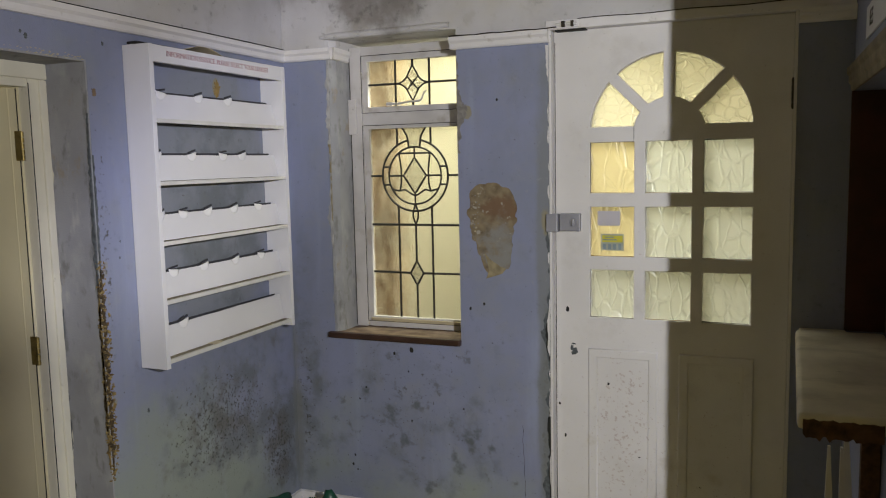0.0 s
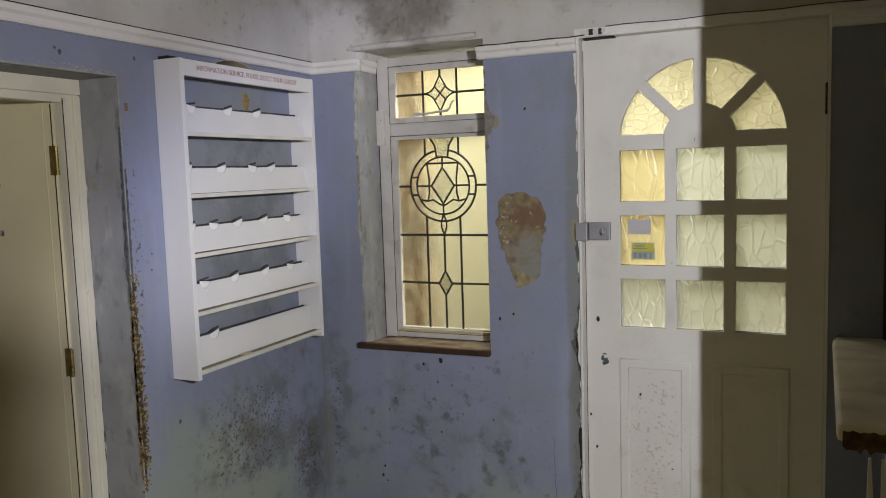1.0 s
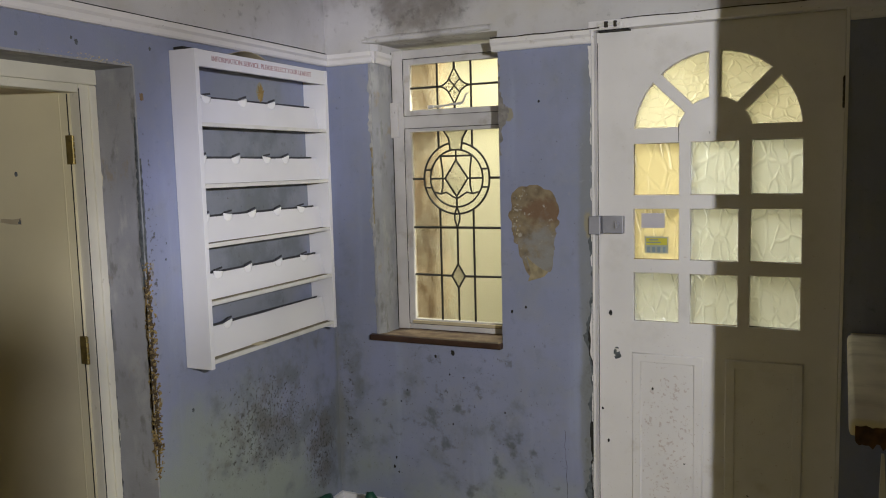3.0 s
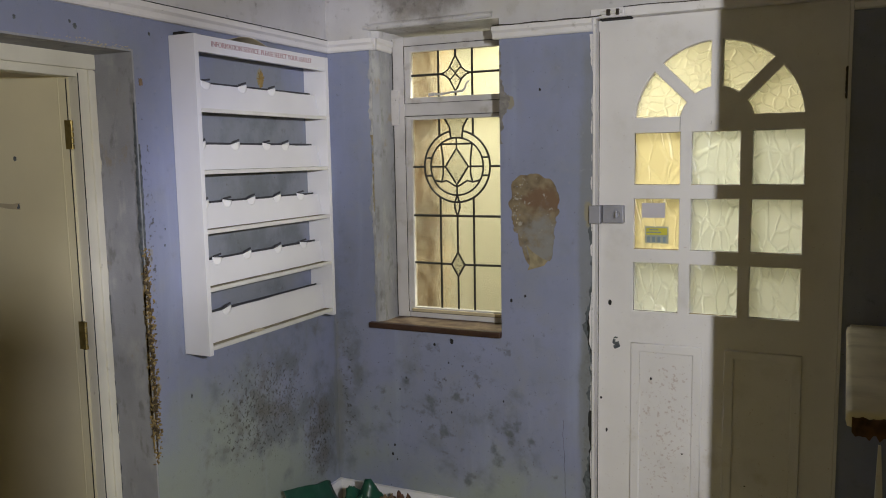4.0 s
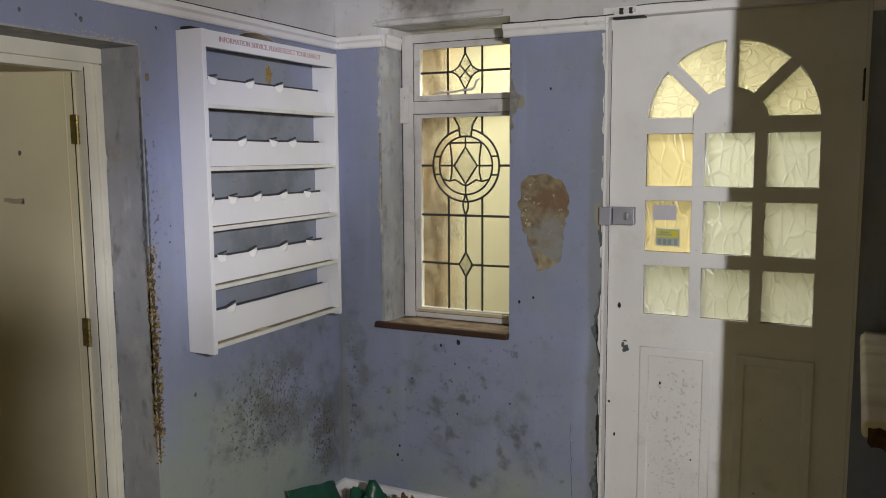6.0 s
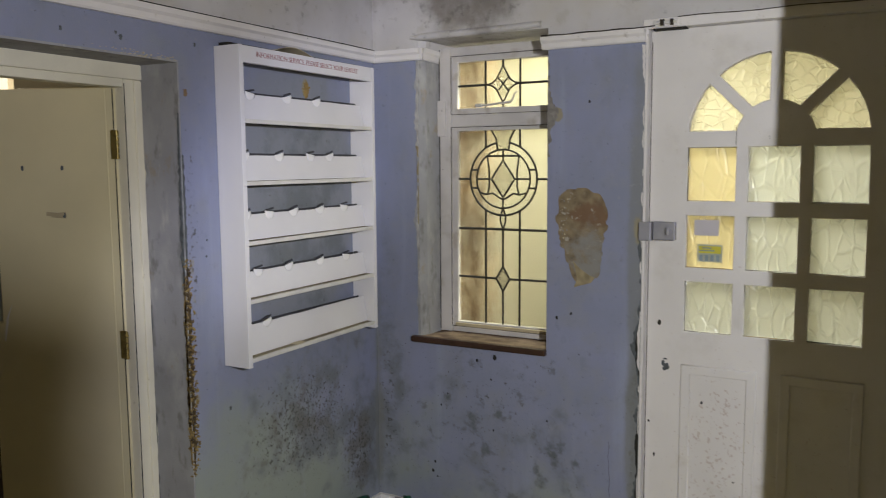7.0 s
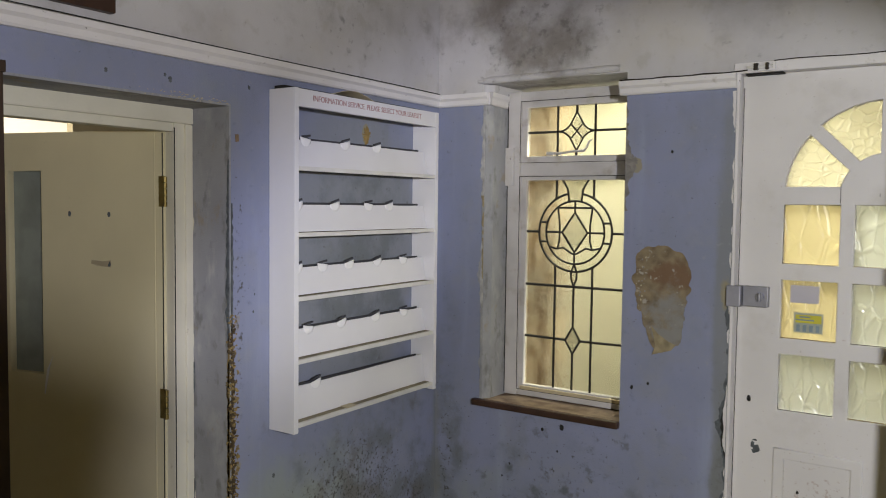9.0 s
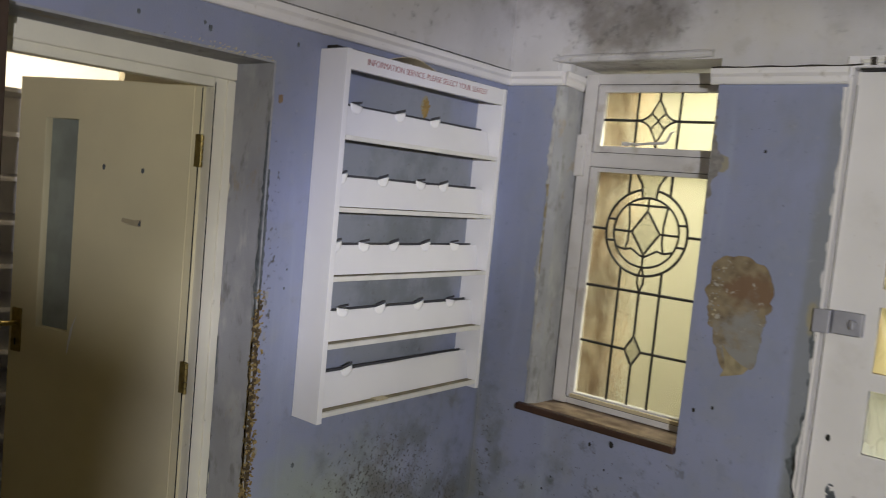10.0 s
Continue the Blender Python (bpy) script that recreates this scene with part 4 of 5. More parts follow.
part("head", wobble(merge(box(-0.215, -0.160, LEFT_Y, -1.086, 1.758, 1.828, 0.003), box(-0.162, -0.148, LEFT_Y, -1.026, 1.782, 1.829, 0.005)), 0.0015, 12), frame_cream, inner)
# solid dark strip on the jamb in place of the hinge gap's shade
part("gap", box(-0.163, -0.1588, -1.0845, -1.0818, 0.0, 1.770), grime, inner, "dark strip painting in the shaded gap beside the hinges")
HX, HY, OPEN = -0.190, -1.092, 75
leafm = pose(HX, HY, 0, 0, 0, 90 - OPEN)


def L(bm):
    """Turns a piece drawn to the right of the hinge to its left."""
    bmesh.ops.scale(bm, vec=(-1, 1, 1), verts=bm.verts)
    bmesh.ops.reverse_faces(bm, faces=bm.faces)
    return bm


inner_door = tagged(new("door_2"), "cream flush inner door standing ajar, narrow glazed slot", "door", "", "structure")
inner_door.matrix_world = leafm
LW, LT = 0.680, 0.042
part("leaf", L(sheet([rect(0.006, LW, 0.01, 1.762), rect(0.443, 0.574, 1.034, 1.651)], LT, 0.002)), cream_paint, inner_door)
# matching strip on the leaf, again the gap's shade as colour
part("gap", L(box(0.0068, 0.0095, -0.0014, 0.001, 0.02, 1.755)), grime, inner_door, "dark strip painting in the shaded gap beside the hinges")
part("edge_bead", L(box(0.034, 0.038, -0.002, 0.001, 0.02, 1.755, 0.0006)), cream_paint, inner_door)
part("glazing", L(box(0.440, 0.577, 0.022, 0.028, 1.031, 1.654)), slot_grey, inner_door, "dusty grey-green board behind the slot")
for z in (1.591, 0.985):
    h = part("hinge", L(box(-0.003, 0.020, -0.003, 0.0, z - 0.043, z + 0.043, 0.0008)), brass, inner_door, "tarnished brass hinge")
    for k in range(5):
        part("knuckle", L(rod([(-0.004, -0.005, z - 0.043 + k * 0.0172), (-0.004, -0.005, z - 0.028 + k * 0.0172)], 0.0055, 10)), brass, h)
for x, z in ((0.195, 1.523), (0.337, 1.523), (0.195, 1.378)):
    part("hole", L(wobble(sheet([[(x + 0.005 * math.cos(a), z + 0.008 * math.sin(a)) for a in np.linspace(0, 2 * math.pi, 10, endpoint=False)]], 0.002, 0, pose(0, -0.0012, 0)), 0.002, 90)), bloom_grey, inner_door)
part("scuff", L(wobble(sheet([[(0.190, 1.370), (0.235, 1.371), (0.262, 1.376), (0.258, 1.388), (0.215, 1.386), (0.19, 1.391)]], 0.0015, 0, pose(0, -0.001, 0)), 0.003, 50)), rack_edge, inner_door, "brown scuff")
part("scrape", L(wobble(sheet([[(0.437, 0.975), (0.444, 0.98), (0.432, 1.05), (0.406, 1.098), (0.420, 1.06), (0.428, 1.02)]], 0.0015, 0, pose(0, -0.001, 0)), 0.002, 50)), paper_white, inner_door, "pale scrape in the paint")
plate = part("handle_plate", L(box(0.628, 0.667, -0.006, 0.0, 0.948, 1.080, 0.003)), brass, inner_door, "brass lever handle plate")
part("lever", L(rod([(0.647, -0.006, 1.035), (0.647, -0.040, 1.035), (0.655, -0.046, 1.035), (0.69, -0.046, 1.033), (0.725, -0.044, 1.029)], 0.007)), brass, plate)
part("keyhole", L(box(0.644, 0.650, -0.0072, -0.0058, 0.968, 0.988)), grime, plate)

# the lit store beyond the inner door
structure("store_wall_west", box(-2.9, -2.8, -4.6, 0.26, 0.0, 2.5), store_wall, "plain cream store wall", "wall")
structure("store_wall_north", box(-2.8, -0.30, 0.16, 0.26, 0.0, 2.5), store_wall, "plain cream store wall", "wall")
structure("store_wall_south", box(-2.8, -0.30, -4.6, -4.5, 0.0, 2.5), store_wall, "plain cream store wall", "wall")
structure("store_ceiling", box(-2.9, -0.30, -4.6, 0.26, 2.5, 2.6), store_wall, "pale store ceiling", "ceiling")
structure("store_partition", box(-1.075, -1.038, -0.845, 0.16, 0.0, 2.5), store_wall, "shaded cream partition in the store", "wall")
unit = thing("store_shelving", "white shelving beyond the inner door", "shelving")
for y in (-2.22, -0.50):
    part("upright", box(-1.52, -1.20, y - 0.02, y, 0.0, 1.94, 0.002), rack_white, unit)
part("back", box(-1.53, -1.52, -2.24, -0.50, 0.0, 1.94), rack_white, unit)
for k in range(12):
    part("shelf", box(-1.52, -1.20, -2.22, -0.52, 0.12 + k * 0.149 - 0.024, 0.12 + k * 0.149 - 0.008, 0.002), rack_white, unit)

# dark upright and boards left of the doorway
cup = thing("dark_bookcase", "dark wooden bookcase standing beside the doorway", "bookcase")
part("side", wobble(box(0.002, 0.200, -1.768, -1.744, 0.0, 1.80, 0.002), 0.0015, 6), dark_wood, cup)
part("side", box(0.002, 0.200, -2.524, -2.500, 0.0, 1.80, 0.002), dark_wood, cup)
part("back_board", box(0.002, 0.010, -2.50, -1.768, 0.0, 1.80), dark_wood, cup)
part("top", box(0.002, 0.204, -2.53, -1.740, 1.80, 1.822, 0.002), dark_wood, cup)
for z in (0.06, 0.45, 0.93, 1.28, 1.62):
    part("shelf", box(0.010, 0.192, -2.50, -1.768, z, z + 0.022, 0.002), brown_wood, cup)
strip = thing("brown_wall_board", "dark brown board fixed above the picture rail", "board")
part("board", wobble(box(0.001, 0.022, -2.4, -1.385, 2.0, 2.12, 0.003), 0.003, 9), brown_wood, strip)
rag = thing("hanging_wallpaper", "torn strip of pale wallpaper hanging off the wall", "wallpaper")
bm = bmesh.new()
g = [[bm.verts.new((0.032 + 0.03 * math.sin(i * 0.7) * j / 8 + 0.02 * j / 8, -1.72 + 0.075 * (i / 6 - 0.5) * (1.1 - 0.5 * j / 8), 1.985 - 0.24 * j / 8)) for j in range(9)] for i in range(7)]
for i in range(6):
    for j in range(8):
        bm.faces.new((g[i][j], g[i + 1][j], g[i + 1][j + 1], g[i][j + 1]))
r = bmesh.ops.extrude_face_region(bm, geom=bm.faces[:])
bmesh.ops.translate(bm, vec=(0.0012, 0, 0), verts=[e for e in r["geom"] if isinstance(e, bmesh.types.BMVert)])
bmesh.ops.recalc_face_normals(bm, faces=bm.faces)
part("strip", bm, rack_edge, rag)

# ---- hatch, counter and sign on the right wall ----
hatch = tagged(new("service_hatch"), "dark red boarded hatch with carved wooden hood", "hatch", "", "structure")
part("board", box(RWALL + 0.105, RWALL + 0.135, -1.0, -0.019, HZ0, HZ1), red_wood, hatch)
part("side_lining", box(RWALL - 0.008, RWALL + 0.105, -0.034, -0.0185, HZ0 + 0.008, HZ1 - 0.001, 0.002), red_wood, hatch)
HOOD = [(0.0, 0.0), (0.007, 0.0), (0.010, 0.006), (0.010, 0.018), (0.016, 0.026), (0.016, 0.046), (0.022, 0.054), (0.022, 0.070), (0.0, 0.074)]
part("hood", profile(HOOD, (RWALL, -1.05, HZ1), (RWALL, -0.004, HZ1), (-1, 0, 0)), hood_wood, hatch, "dirty carved wooden hood")
counter = thing("counter_shelf", "dirty cream counter shelf with a broken end", "counter")
bm = box(0.0, RWALL + 0.104 - 1.886, -0.957, -0.036, 0.922, 0.962, 0.014)
for v in bm.verts:
    # the free edge runs slightly out of square with the wall
    v.co.x += 1.886 + (0.024 * (v.co.y + 0.968) / 0.932 if v.co.x < 0.1 else 0.0)
for f in bm.faces:
    f.smooth = True
part("top", wobble(bm, 0.002, 10), counter_mat, counter)
part("back_strip", box(1.922, RWALL - 0.001, -0.037, -0.002, 0.926, 0.960, 0.006), counter_mat, counter)
part("apron", sheet([[(1.900 + 0.155 * k / 24, 0.948 + 0.006 * noise.noise(Vector((k * 0.5, 2, 0)))) for k in range(25)] + [(2.055 - 0.155 * k / 24, 0.912 + 0.012 * noise.noise(Vector((k * 0.6, 9, 0)))) for k in range(25)]], 0.016, 0.001, pose(0, -0.966, 0)), chip_mat, counter, "broken brown chipboard edge")
part("bracket", box(2.02, RWALL - 0.001, -0.90, -0.87, 0.60, 0.925, 0.004), chip_mat, counter)
sign = thing("wall_sign", "white sign with dark capitals, partly seen", "sign")
part("plate", box(RWALL - 0.006, RWALL - 0.001, -0.95, -0.345, 1.822, 1.905, 0.001), paper_white, sign)
part("lettering", lettering("RES", 0.06, Matrix.Translation((RWALL - 0.0062, -0.46, 1.863)) @ Matrix(((0, 0, -1, 0), (-1, 0, 0, 0), (0, 1, 0, 0), (0, 0, 0, 1))), 0.8, 0.0004), grime, sign)
pal = thing("broken_slats", "splintered white wooden slats leaning under the counter", "slats")
for x, y, h, t in ((1.974, -0.72, 0.815, 0), (2.018, -0.70, 0.808, -1), (2.034, -0.62, 0.86, -1)):
    m = pose(x, y, 0, 0, t, 0)
    bm = bmesh.new()
    b0 = [bm.verts.new(m @ Vector((dx, dy, 0.0))) for dx, dy in ((-0.016, -0.006), (0.016, -0.006), (0.016, 0.006), (-0.016, 0.006))]
    b1 = [bm.verts.new(m @ Vector((dx, dy, h - 0.22))) for dx, dy in ((-0.013, -0.006), (0.011, -0.006), (0.011, 0.006), (-0.013, 0.006))]
    b2 = [bm.verts.new(m @ Vector((dx, dy, h))) for dx, dy in ((-0.008, -0.004), (-0.002, -0.004), (-0.002, 0.004), (-0.008, 0.004))]
    for lo, hi in ((b0, b1), (b1, b2)):
        for i in range(4):
            bm.faces.new((lo[i], lo[(i + 1) % 4], hi[(i + 1) % 4], hi[i]))
    bm.faces.new(b0[::-1]), bm.faces.new(b2)
    bmesh.ops.recalc_face_normals(bm, faces=bm.faces)
    part("slat", bm, white_gloss, pal)

# ---- bare plaster patch, crumbling arris, rubbish in the corner ----
def ragged(cx, cz, pts, y, depth, amount, seed):
    """A ragged patch whose outline swings between a few radii."""
    k = len(pts)
    out = []
    for i in range(96):
        a = 2 * math.pi * i / 96
        f = i / 96 * k
        r0, r1 = pts[int(f) % k], pts[(int(f) + 1) % k]
        t = f - int(f)
        t = t * t * (3 - 2 * t)
        wave = noise.noise(Vector((math.cos(a) * 3 + seed, math.sin(a) * 3, seed))) + 0.5 * noise.noise(Vector((math.cos(a) * 11 + seed, math.sin(a) * 11, seed)))
        rr = r0 + (r1 - r0) * t + amount * wave
        out.append((cx + rr * math.cos(a), cz + rr * math.sin(a)))
    return sheet([out], depth, 0, pose(0, y, 0))

patch = thing("bare_plaster_patch", "ragged patch of bare brown plaster on the wall", "plaster")
part("plaster", ragged(0.884, 1.275, [0.074, 0.090, 0.124, 0.152, 0.168, 0.165, 0.120, 0.097, 0.092, 0.094, 0.116, 0.180, 0.158, 0.100, 0.078], -0.0030, 0.004, 0.013, 2.0), plaster_bare, patch)
part("torn_edge", wobble(sheet([[(0.846, 1.178), (0.872, 1.152), (0.905, 1.132), (0.928, 1.122), (0.914, 1.104), (0.880, 1.092), (0.852, 1.084), (0.862, 1.110), (0.858, 1.140)]], 0.003, 0, pose(0, -0.0058, 0)), 0.004, 40), flap_tan, patch, "torn yellowed flap of lining")
rnd = random.Random(11)
for k in range(26):
    p = Vector((0.802 + 0.018 * rnd.random() + 0.010 * math.sin(k), -0.004, 1.19 + 0.21 * rnd.random()))
    s = rnd.uniform(0.001, 0.0032)
    bm = bmesh.new()
    bmesh.ops.create_icosphere(bm, subdivisions=1, radius=1.0, matrix=Matrix.Translation(p) @ Matrix.Diagonal((s, s * 0.6, s * rnd.uniform(0.7, 1.6), 1)))
    part("crumb", bm, grey_coat if k % 3 else rack_edge, patch)

crumble = tagged(new("crumbling_arris"), "rusty crumbling plaster along the doorway's edge", "plaster", "", "stuff")
def strip_of(width, side, mat, seed, z0=0.60, z1=1.235):
    """A ragged bare strip along the arris, on the wall's face or on the reveal."""
    left, right = [], []
    for k in range(65):
        z = z0 + (z1 - z0) * k / 64
        w = width * (0.45 + 0.9 * abs(noise.noise(Vector((z * 14, seed, 0)))) + 0.5 * noise.noise(Vector((z * 60, seed, 3)))) * (0.35 + 0.65 * math.sin(math.pi * min(1, max(0, (z - z0) / (z1 - z0)))) ** 0.5)
        right.append((max(w, 0.001), z))
        left.append((-0.0005, z))
    m = pose(0.0018, REV_Y, 0, 0, 0, 90) if side else pose(0.0005, REV_Y - 0.0078, 0, 0, 0, 180)
    part("bare_strip", sheet([right + left[::-1]], 0.003, 0, m), mat, crumble)

strip_of(0.013, True, bark_dark, 1.0)
strip_of(0.008, False, rust_crumb, 7.0, 0.62, 1.20)
strip_of(0.010, False, bark_dark, 9.0, 0.72, 1.12)
strip_of(0.010, True, bloom_grey, 3.0, 1.20, 1.56)
strip_of(0.014, False, bloom_grey, 5.0, 1.16, 1.68)
bm = bmesh.new()
rnd = random.Random(4)
for _ in range(620):
    z = rnd.choice((rnd.uniform(0.58, 1.25), rnd.uniform(0.66, 1.06)))
    s = rnd.uniform(0.003, 0.0095)
    p = Vector((rnd.uniform(-0.008, 0.003), REV_Y + rnd.uniform(-0.010, 0.022) + 0.008 * noise.noise(Vector((z * 9, 0, 0))), z))
    mm = Matrix.Translation(p) @ Euler((rnd.uniform(0, 3), rnd.uniform(0, 3), rnd.uniform(0, 3))).to_matrix().to_4x4() @ Matrix.Diagonal((s * 0.6, s, s * rnd.uniform(0.8, 1.8), 1))
    bmesh.ops.create_icosphere(bm, subdivisions=1, radius=0.6, matrix=mm)
part("crumbs", bm, rust_crumb, crumble)
bm = bmesh.new()
for _ in range(160):
    z = rnd.uniform(0.6, 1.24)
    s = rnd.uniform(0.002, 0.006)
    bmesh.ops.create_icosphere(bm, subdivisions=1, radius=0.6, matrix=Matrix.Translation((rnd.uniform(-0.006, 0.002), REV_Y + rnd.uniform(-0.006, 0.018), z)) @ Matrix.Diagonal((s * 0.6, s, s, 1)))
part("crumbs", bm, ochre_coat, crumble)
bm = bmesh.new()
for _ in range(240):
    z = rnd.uniform(0.66, 1.22)
    s = rnd.uniform(0.003, 0.009)
    bmesh.ops.create_icosphere(bm, subdivisions=1, radius=0.6, matrix=Matrix.Translation((rnd.uniform(-0.004, 0.003), REV_Y + rnd.uniform(-0.008, 0.012) + 0.008 * noise.noise(Vector((z * 9, 0, 0))), z)) @ Matrix.Diagonal((s * 0.7, s, s * 1.3, 1)))
part("crumbs", bm, bark_dark, crumble)
# flaking paint along the doorway's upper edge
bm = bmesh.new()
for _ in range(90):
    y = REV_Y - abs(rnd.gauss(0, 0.16)) - 0.01
    s = rnd.uniform(0.0015, 0.004)
    bmesh.ops.create_icosphere(bm, subdivisions=1, radius=0.7, matrix=Matrix.Translation((rnd.uniform(-0.002, 0.002), y, REV_Z + rnd.uniform(-0.004, 0.012))) @ Matrix.Diagonal((s * 0.5, s * 1.6, s * 0.7, 1)))
part("flakes", bm, rack_edge, crumble)
for k, (y, z, s) in enumerate([(-1.0, 1.74, 0.012), (-0.955, 1.885, 0.006), (-1.22, 1.872, 0.008), (-1.235, 1.882, 0.005), (-1.4, 1.87, 0.006), (-0.86, 0.75, 0.007), (-0.94, 1.25, 0.004), (-0.935, 1.3, 0.003)]):
    spot = thing("damp_spot", "small dark damp spot on the wall", "stain", "damp spots")
    part("spot", ragged(0, 0, [s * 0.6, s * 0.95, s * 0.5, s * 0.8], 0, 0.0025, s * 0.5, k), card_brown if k == 0 else bloom_grey, spot)
    spot.matrix_world = pose(0.0015, y, z, 0, 0, 90)
for k, (x, z, s) in enumerate([(0.535, 0.787, 0.008), (0.46, 0.768, 0.005), (0.785, 0.965, 0.005), (0.84, 0.985, 0.004), (0.27, 0.33, 0.004), (0.26, 0.29, 0.005), (0.28, 0.27, 0.003), (0.90, 1.74, 0.004), (0.52, 0.70, 0.003), (0.33, 0.62, 0.003), (0.30, 0.57, 0.003), (0.53, 0.50, 0.003), (0.75, 0.57, 0.003)]):
    spot = thing("damp_spot", "small dark damp spot on the wall", "stain", "damp spots")
    part("spot", ragged(0, 0, [s, s * 1.4, s * 0.8, s * 1.2], 0, 0.0025, s * 0.5, k + 20), grime, spot)
    spot.matrix_world = pose(x, -0.0015, z)

worn = tagged(new("worn_edge"), "chipped paint and grime along the plaster edges", "plaster", "", "structure")
def edge_strip(name, width, z0, z1, m, mat, seed, label=""):
    """A ragged upright strip that starts at the edge x = 0 and runs to negative x, broken here and there."""
    runs, run = [], []
    for k in range(int((z1 - z0) / 0.006) + 1):
        z = z0 + 0.006 * k
        w = width * (0.35 + 1.5 * noise.noise(Vector((z * 5, seed, 0))) + 0.7 * noise.noise(Vector((z * 21, seed, 3))) + 0.35 * noise.noise(Vector((z * 70, seed, 6))))
        if w > 0.0012:
            run.append((w, z))
        elif run:
            runs.append(run)
            run = []
    runs.append(run)
    for q in runs:
        if len(q) > 2:
            part(name, sheet([[(-w, z) for w, z in q] + [(0.0, z) for w, z in reversed(q)]], 0.0016, 0, m), mat, worn, label)


# beside the entrance door
edge_strip("grime", 0.026, 0.12, 1.28, pose(1.0925, -0.0012, 0), bloom_grey, 2.0, "grey mould along the door's edge")
edge_strip("grime", 0.014, 0.10, 0.95, pose(1.0925, -0.0020, 0), grime, 8.0)
edge_strip("paint_chip", 0.007, 0.15, 1.92, pose(1.0928, -0.0030, 0), white_gloss, 5.0, "white paint lapping onto the wall")
# the window's splayed corner
edge_strip("bare_plaster", 0.020, 0.90, 1.91, pose(WX0 + 0.010, -0.0012, 0), reveal_grey, 12.0)
edge_strip("bare_plaster", 0.018, 1.05, 1.90, pose(WX0 + 0.011, -0.0020, 0), plaster_pale, 15.0, "pale worn plaster")
edge_strip("bare_plaster", 0.016, 1.25, 1.60, pose(WX0 + 0.011, -0.0028, 0), flap_tan, 18.0)
# the other side of the window, and the doorway's frame
edge_strip("bare_plaster", 0.030, 1.55, 1.90, pose(WX1 - 0.0005, -0.0012, 0, 0, 0, 180) @ Matrix.Translation((0, -0.0018, 0)), faint_tan, 21.0)
edge_strip("paint_chip", 0.008, 0.05, 1.80, pose(-0.158, REV_Y - 0.0062, 0, 0, 0, 180) @ Matrix.Translation((0, -0.0016, 0)), frame_cream, 25.0, "cream paint lapping onto the reveal")
edge_strip("grime", 0.014, 0.05, 1.10, pose(-0.158, REV_Y - 0.0078, 0, 0, 0, 180) @ Matrix.Translation((0, -0.0016, 0)), bloom_grey, 28.0)

def crumpled(name, label, category, cx, cy, w, d, h, mat, seed):
    """A crumpled sheet heaped on the floor."""
    bm = bmesh.new()
    n = 22
    g = []
    for i in range(n):
        row = []
        for j in range(n):
            u, v = i / (n - 1) * 2 - 1, j / (n - 1) * 2 - 1
            e = max(0.0, 1 - (u * u + v * v) * 0.55)
            z = h * e ** 0.6 * (0.82 + 0.28 * noise.noise(Vector((u * 2.2 + seed, v * 2.2, seed)))) + 0.02 * noise.noise(Vector((u * 7, v * 7, seed)))
            row.append(bm.verts.new((cx + u * w / 2 + 0.02 * noise.noise(Vector((u * 3, v * 3, seed + 9))), cy + v * d / 2, max(z, 0.002))))
        g.append(row)
    for i in range(n - 1):
        for j in range(n - 1):
            bm.faces.new((g[i][j], g[i + 1][j], g[i + 1][j + 1], g[i][j + 1]))
    r = bmesh.ops.extrude_face_region(bm, geom=bm.faces[:])
    bmesh.ops.translate(bm, vec=(0, 0, -0.0018), verts=[e for e in r["geom"] if isinstance(e, bmesh.types.BMVert)])
    bmesh.ops.recalc_face_normals(bm, faces=bm.faces)
    for f in bm.faces:
        f.smooth = True
    t = thing(name, label, category)
    part("sheet", bm, mat, t)

loss = thing("paint_loss_patch", "small ochre patch where blue paint has flaked", "paint loss", "paint losses")
part("undercoat", ragged(0, 0, [0.014, 0.018, 0.032, 0.012, 0.016, 0.022, 0.026, 0.014], 0, 0.003, 0.020, 61), ochre_coat, loss)
loss.matrix_world = pose(0.0018, -0.432, 1.792, 0, 0, 90)
loss = thing("paint_loss_patch", "small tan patch where blue paint has flaked", "paint loss", "paint losses")
part("undercoat", ragged(0, 0, [0.012, 0.016, 0.02, 0.012, 0.014, 0.018, 0.022, 0.012], 0, 0.003, 0.012, 66), faint_tan, loss)
loss.matrix_world = pose(0.772, -0.0018, 1.712)
crack = thing("wall_crack", "fine crack running down the plaster", "crack")
part("line", rod([(0.985 + 0.016 * k / 36 + 0.006 * noise.noise(Vector((k * 0.31, 0, 0))) + 0.003 * noise.noise(Vector((k * 0.9, 4, 0))), -0.0001, 0.53 - 0.0125 * k) for k in range(37)], [0.0004 + 0.0007 * abs(noise.noise(Vector((k * 0.4, 7, 0)))) for k in range(37)], 5), grime, crack)
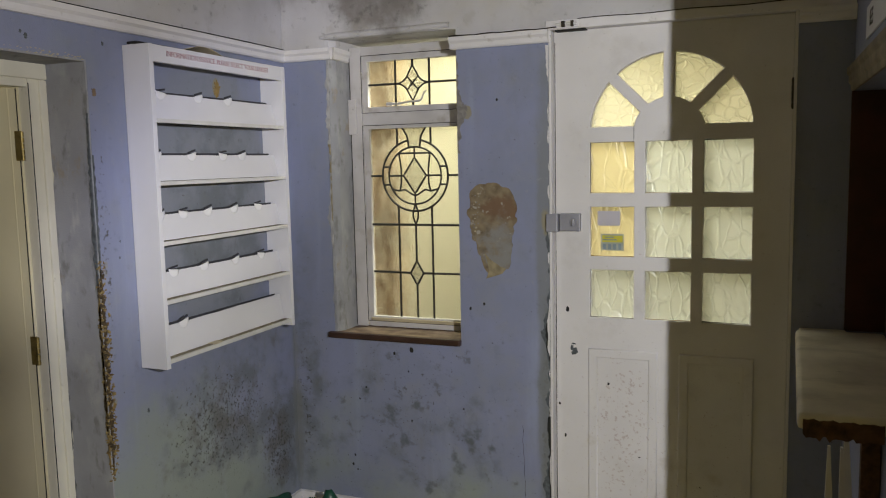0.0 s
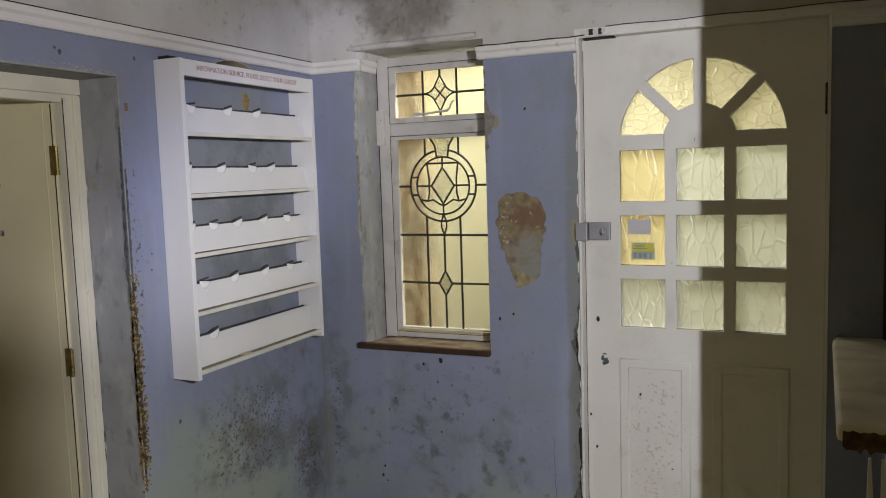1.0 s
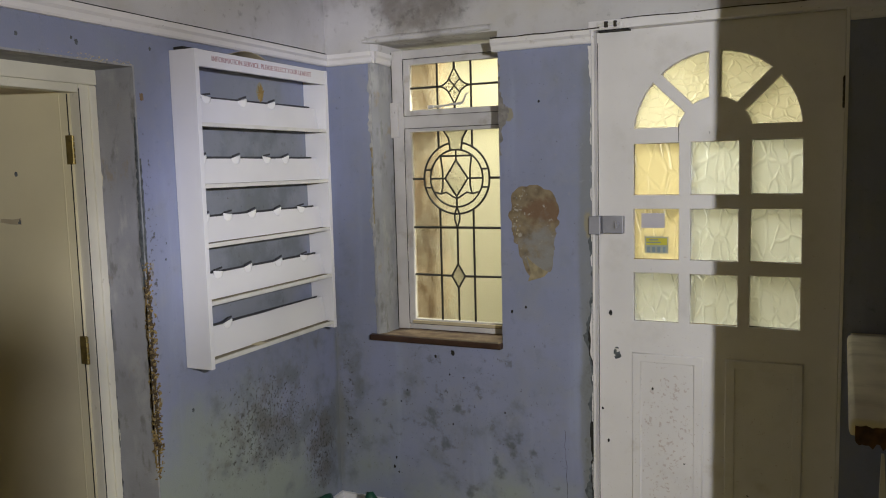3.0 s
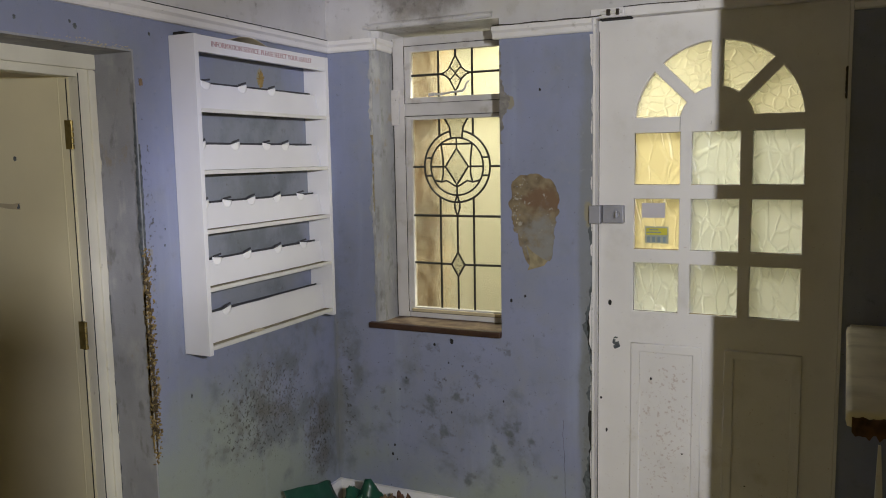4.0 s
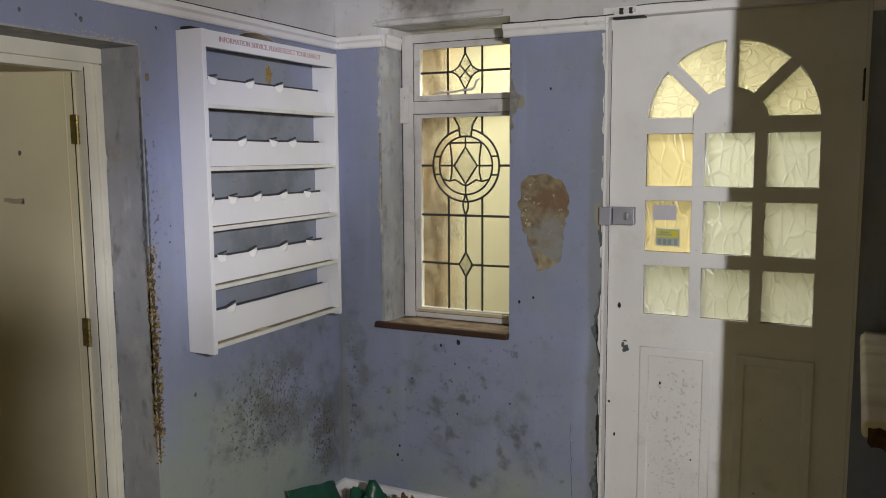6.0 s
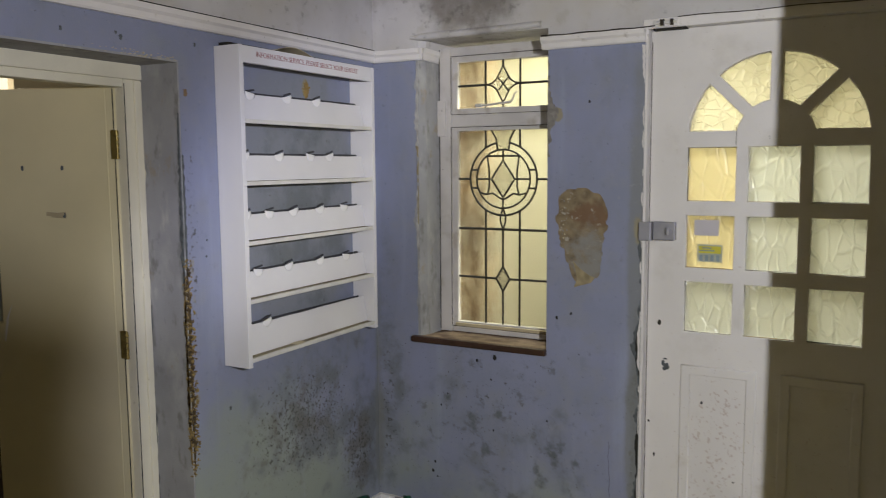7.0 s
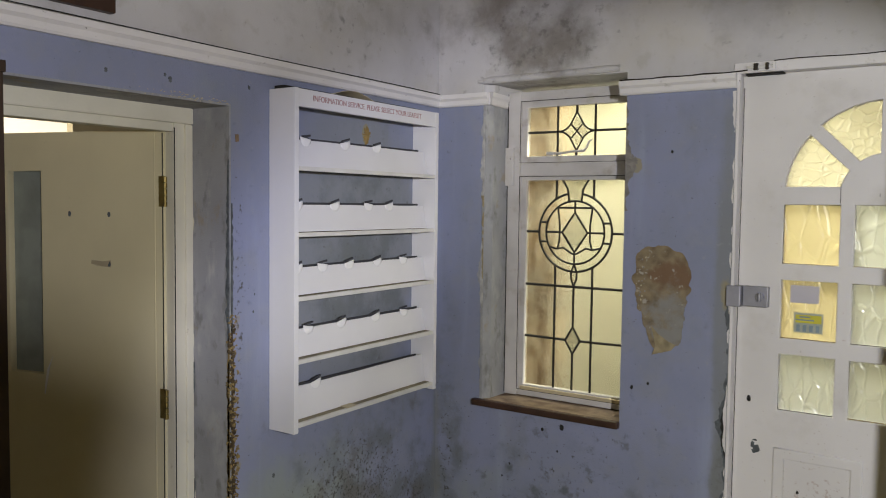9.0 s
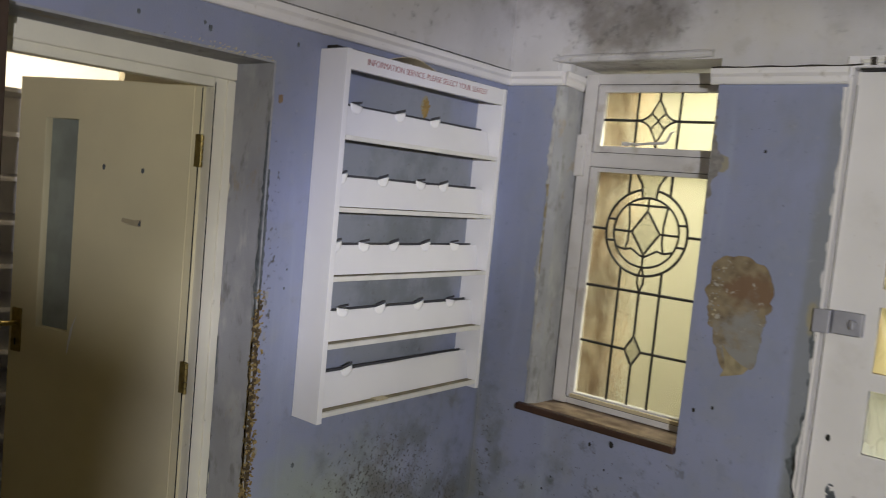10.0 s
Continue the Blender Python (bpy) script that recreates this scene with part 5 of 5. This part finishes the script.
# thin cables along the top of the rail, and the left wall's dark crack line
cable = thing("wall_cable", "thin painted cables, and a dark crack line along the rail", "cable")
part("cable", rod([(WX1 - 0.02 + (DX0 - WX1 + 0.04) * k / 12, -0.020, RAIL_T + 0.003 + 0.0015 * math.sin(k * 1.7)) for k in range(13)], 0.002, 6), iron, cable)
part("cable", rod([(1.20 + 0.87 * k / 14, -0.013, 2.000 + 0.002 * math.sin(k * 1.3)) for k in range(15)], 0.0016, 6), iron, cable)
# no cable here: a dark rod for the crack along the left rail's top
part("cable", rod([(0.024, -0.03 - 2.2 * k / 10, RAIL_T + 0.0025 + 0.001 * math.sin(k * 1.1)) for k in range(11)], 0.0015, 6), grime, cable)

folder = thing("plastic_folder", "folded green plastic sheet propped in the corner", "plastic sheet")
bm = bmesh.new()
g = []
for i in range(15):
    u = i / 14
    row = []
    for j in range(9):
        v = j / 8
        row.append(bm.verts.new((0.052 + 0.18 * (1 - v) ** 1.4 + 0.010 * noise.noise(Vector((u * 4, v * 3, 1))), -0.46 + 0.29 * u + 0.02 * v * (u - 0.5), 0.004 + v * (0.278 - 0.078 * u) + 0.010 * noise.noise(Vector((u * 5, v * 4, 2))) * v)))
    g.append(row)
for i in range(14):
    for j in range(8):
        bm.faces.new((g[i][j], g[i + 1][j], g[i + 1][j + 1], g[i][j + 1]))
r = bmesh.ops.extrude_face_region(bm, geom=bm.faces[:])
bmesh.ops.translate(bm, vec=(0.002, 0, -0.0015), verts=[e for e in r["geom"] if isinstance(e, bmesh.types.BMVert)])
bmesh.ops.recalc_face_normals(bm, faces=bm.faces)
for f in bm.faces:
    f.smooth = True
part("sheet", bm, green_bag, folder)
crumpled("plastic_bag", "crumpled green plastic bag heaped on the rubbish", "bag", 0.235, -0.21, 0.20, 0.20, 0.262, green_bag, 6)
crumpled("cardboard_scrap", "crushed brown cardboard in the corner", "cardboard", 0.32, -0.20, 0.18, 0.18, 0.235, card_brown, 11)
crumpled("cardboard_scrap", "dark scorched piece of cardboard", "cardboard", 0.405, -0.19, 0.10, 0.12, 0.235, chip_mat, 14)
scrap = thing("paper_scrap", "torn beige scrap of paper on the lowest shelf", "paper")
part("sheet", wobble(box(RD - 0.030, RD - 0.002, -0.640, -0.596, SHELF[4] + 0.0085, SHELF[4] + 0.0105), 0.003, 40), rack_edge, scrap)
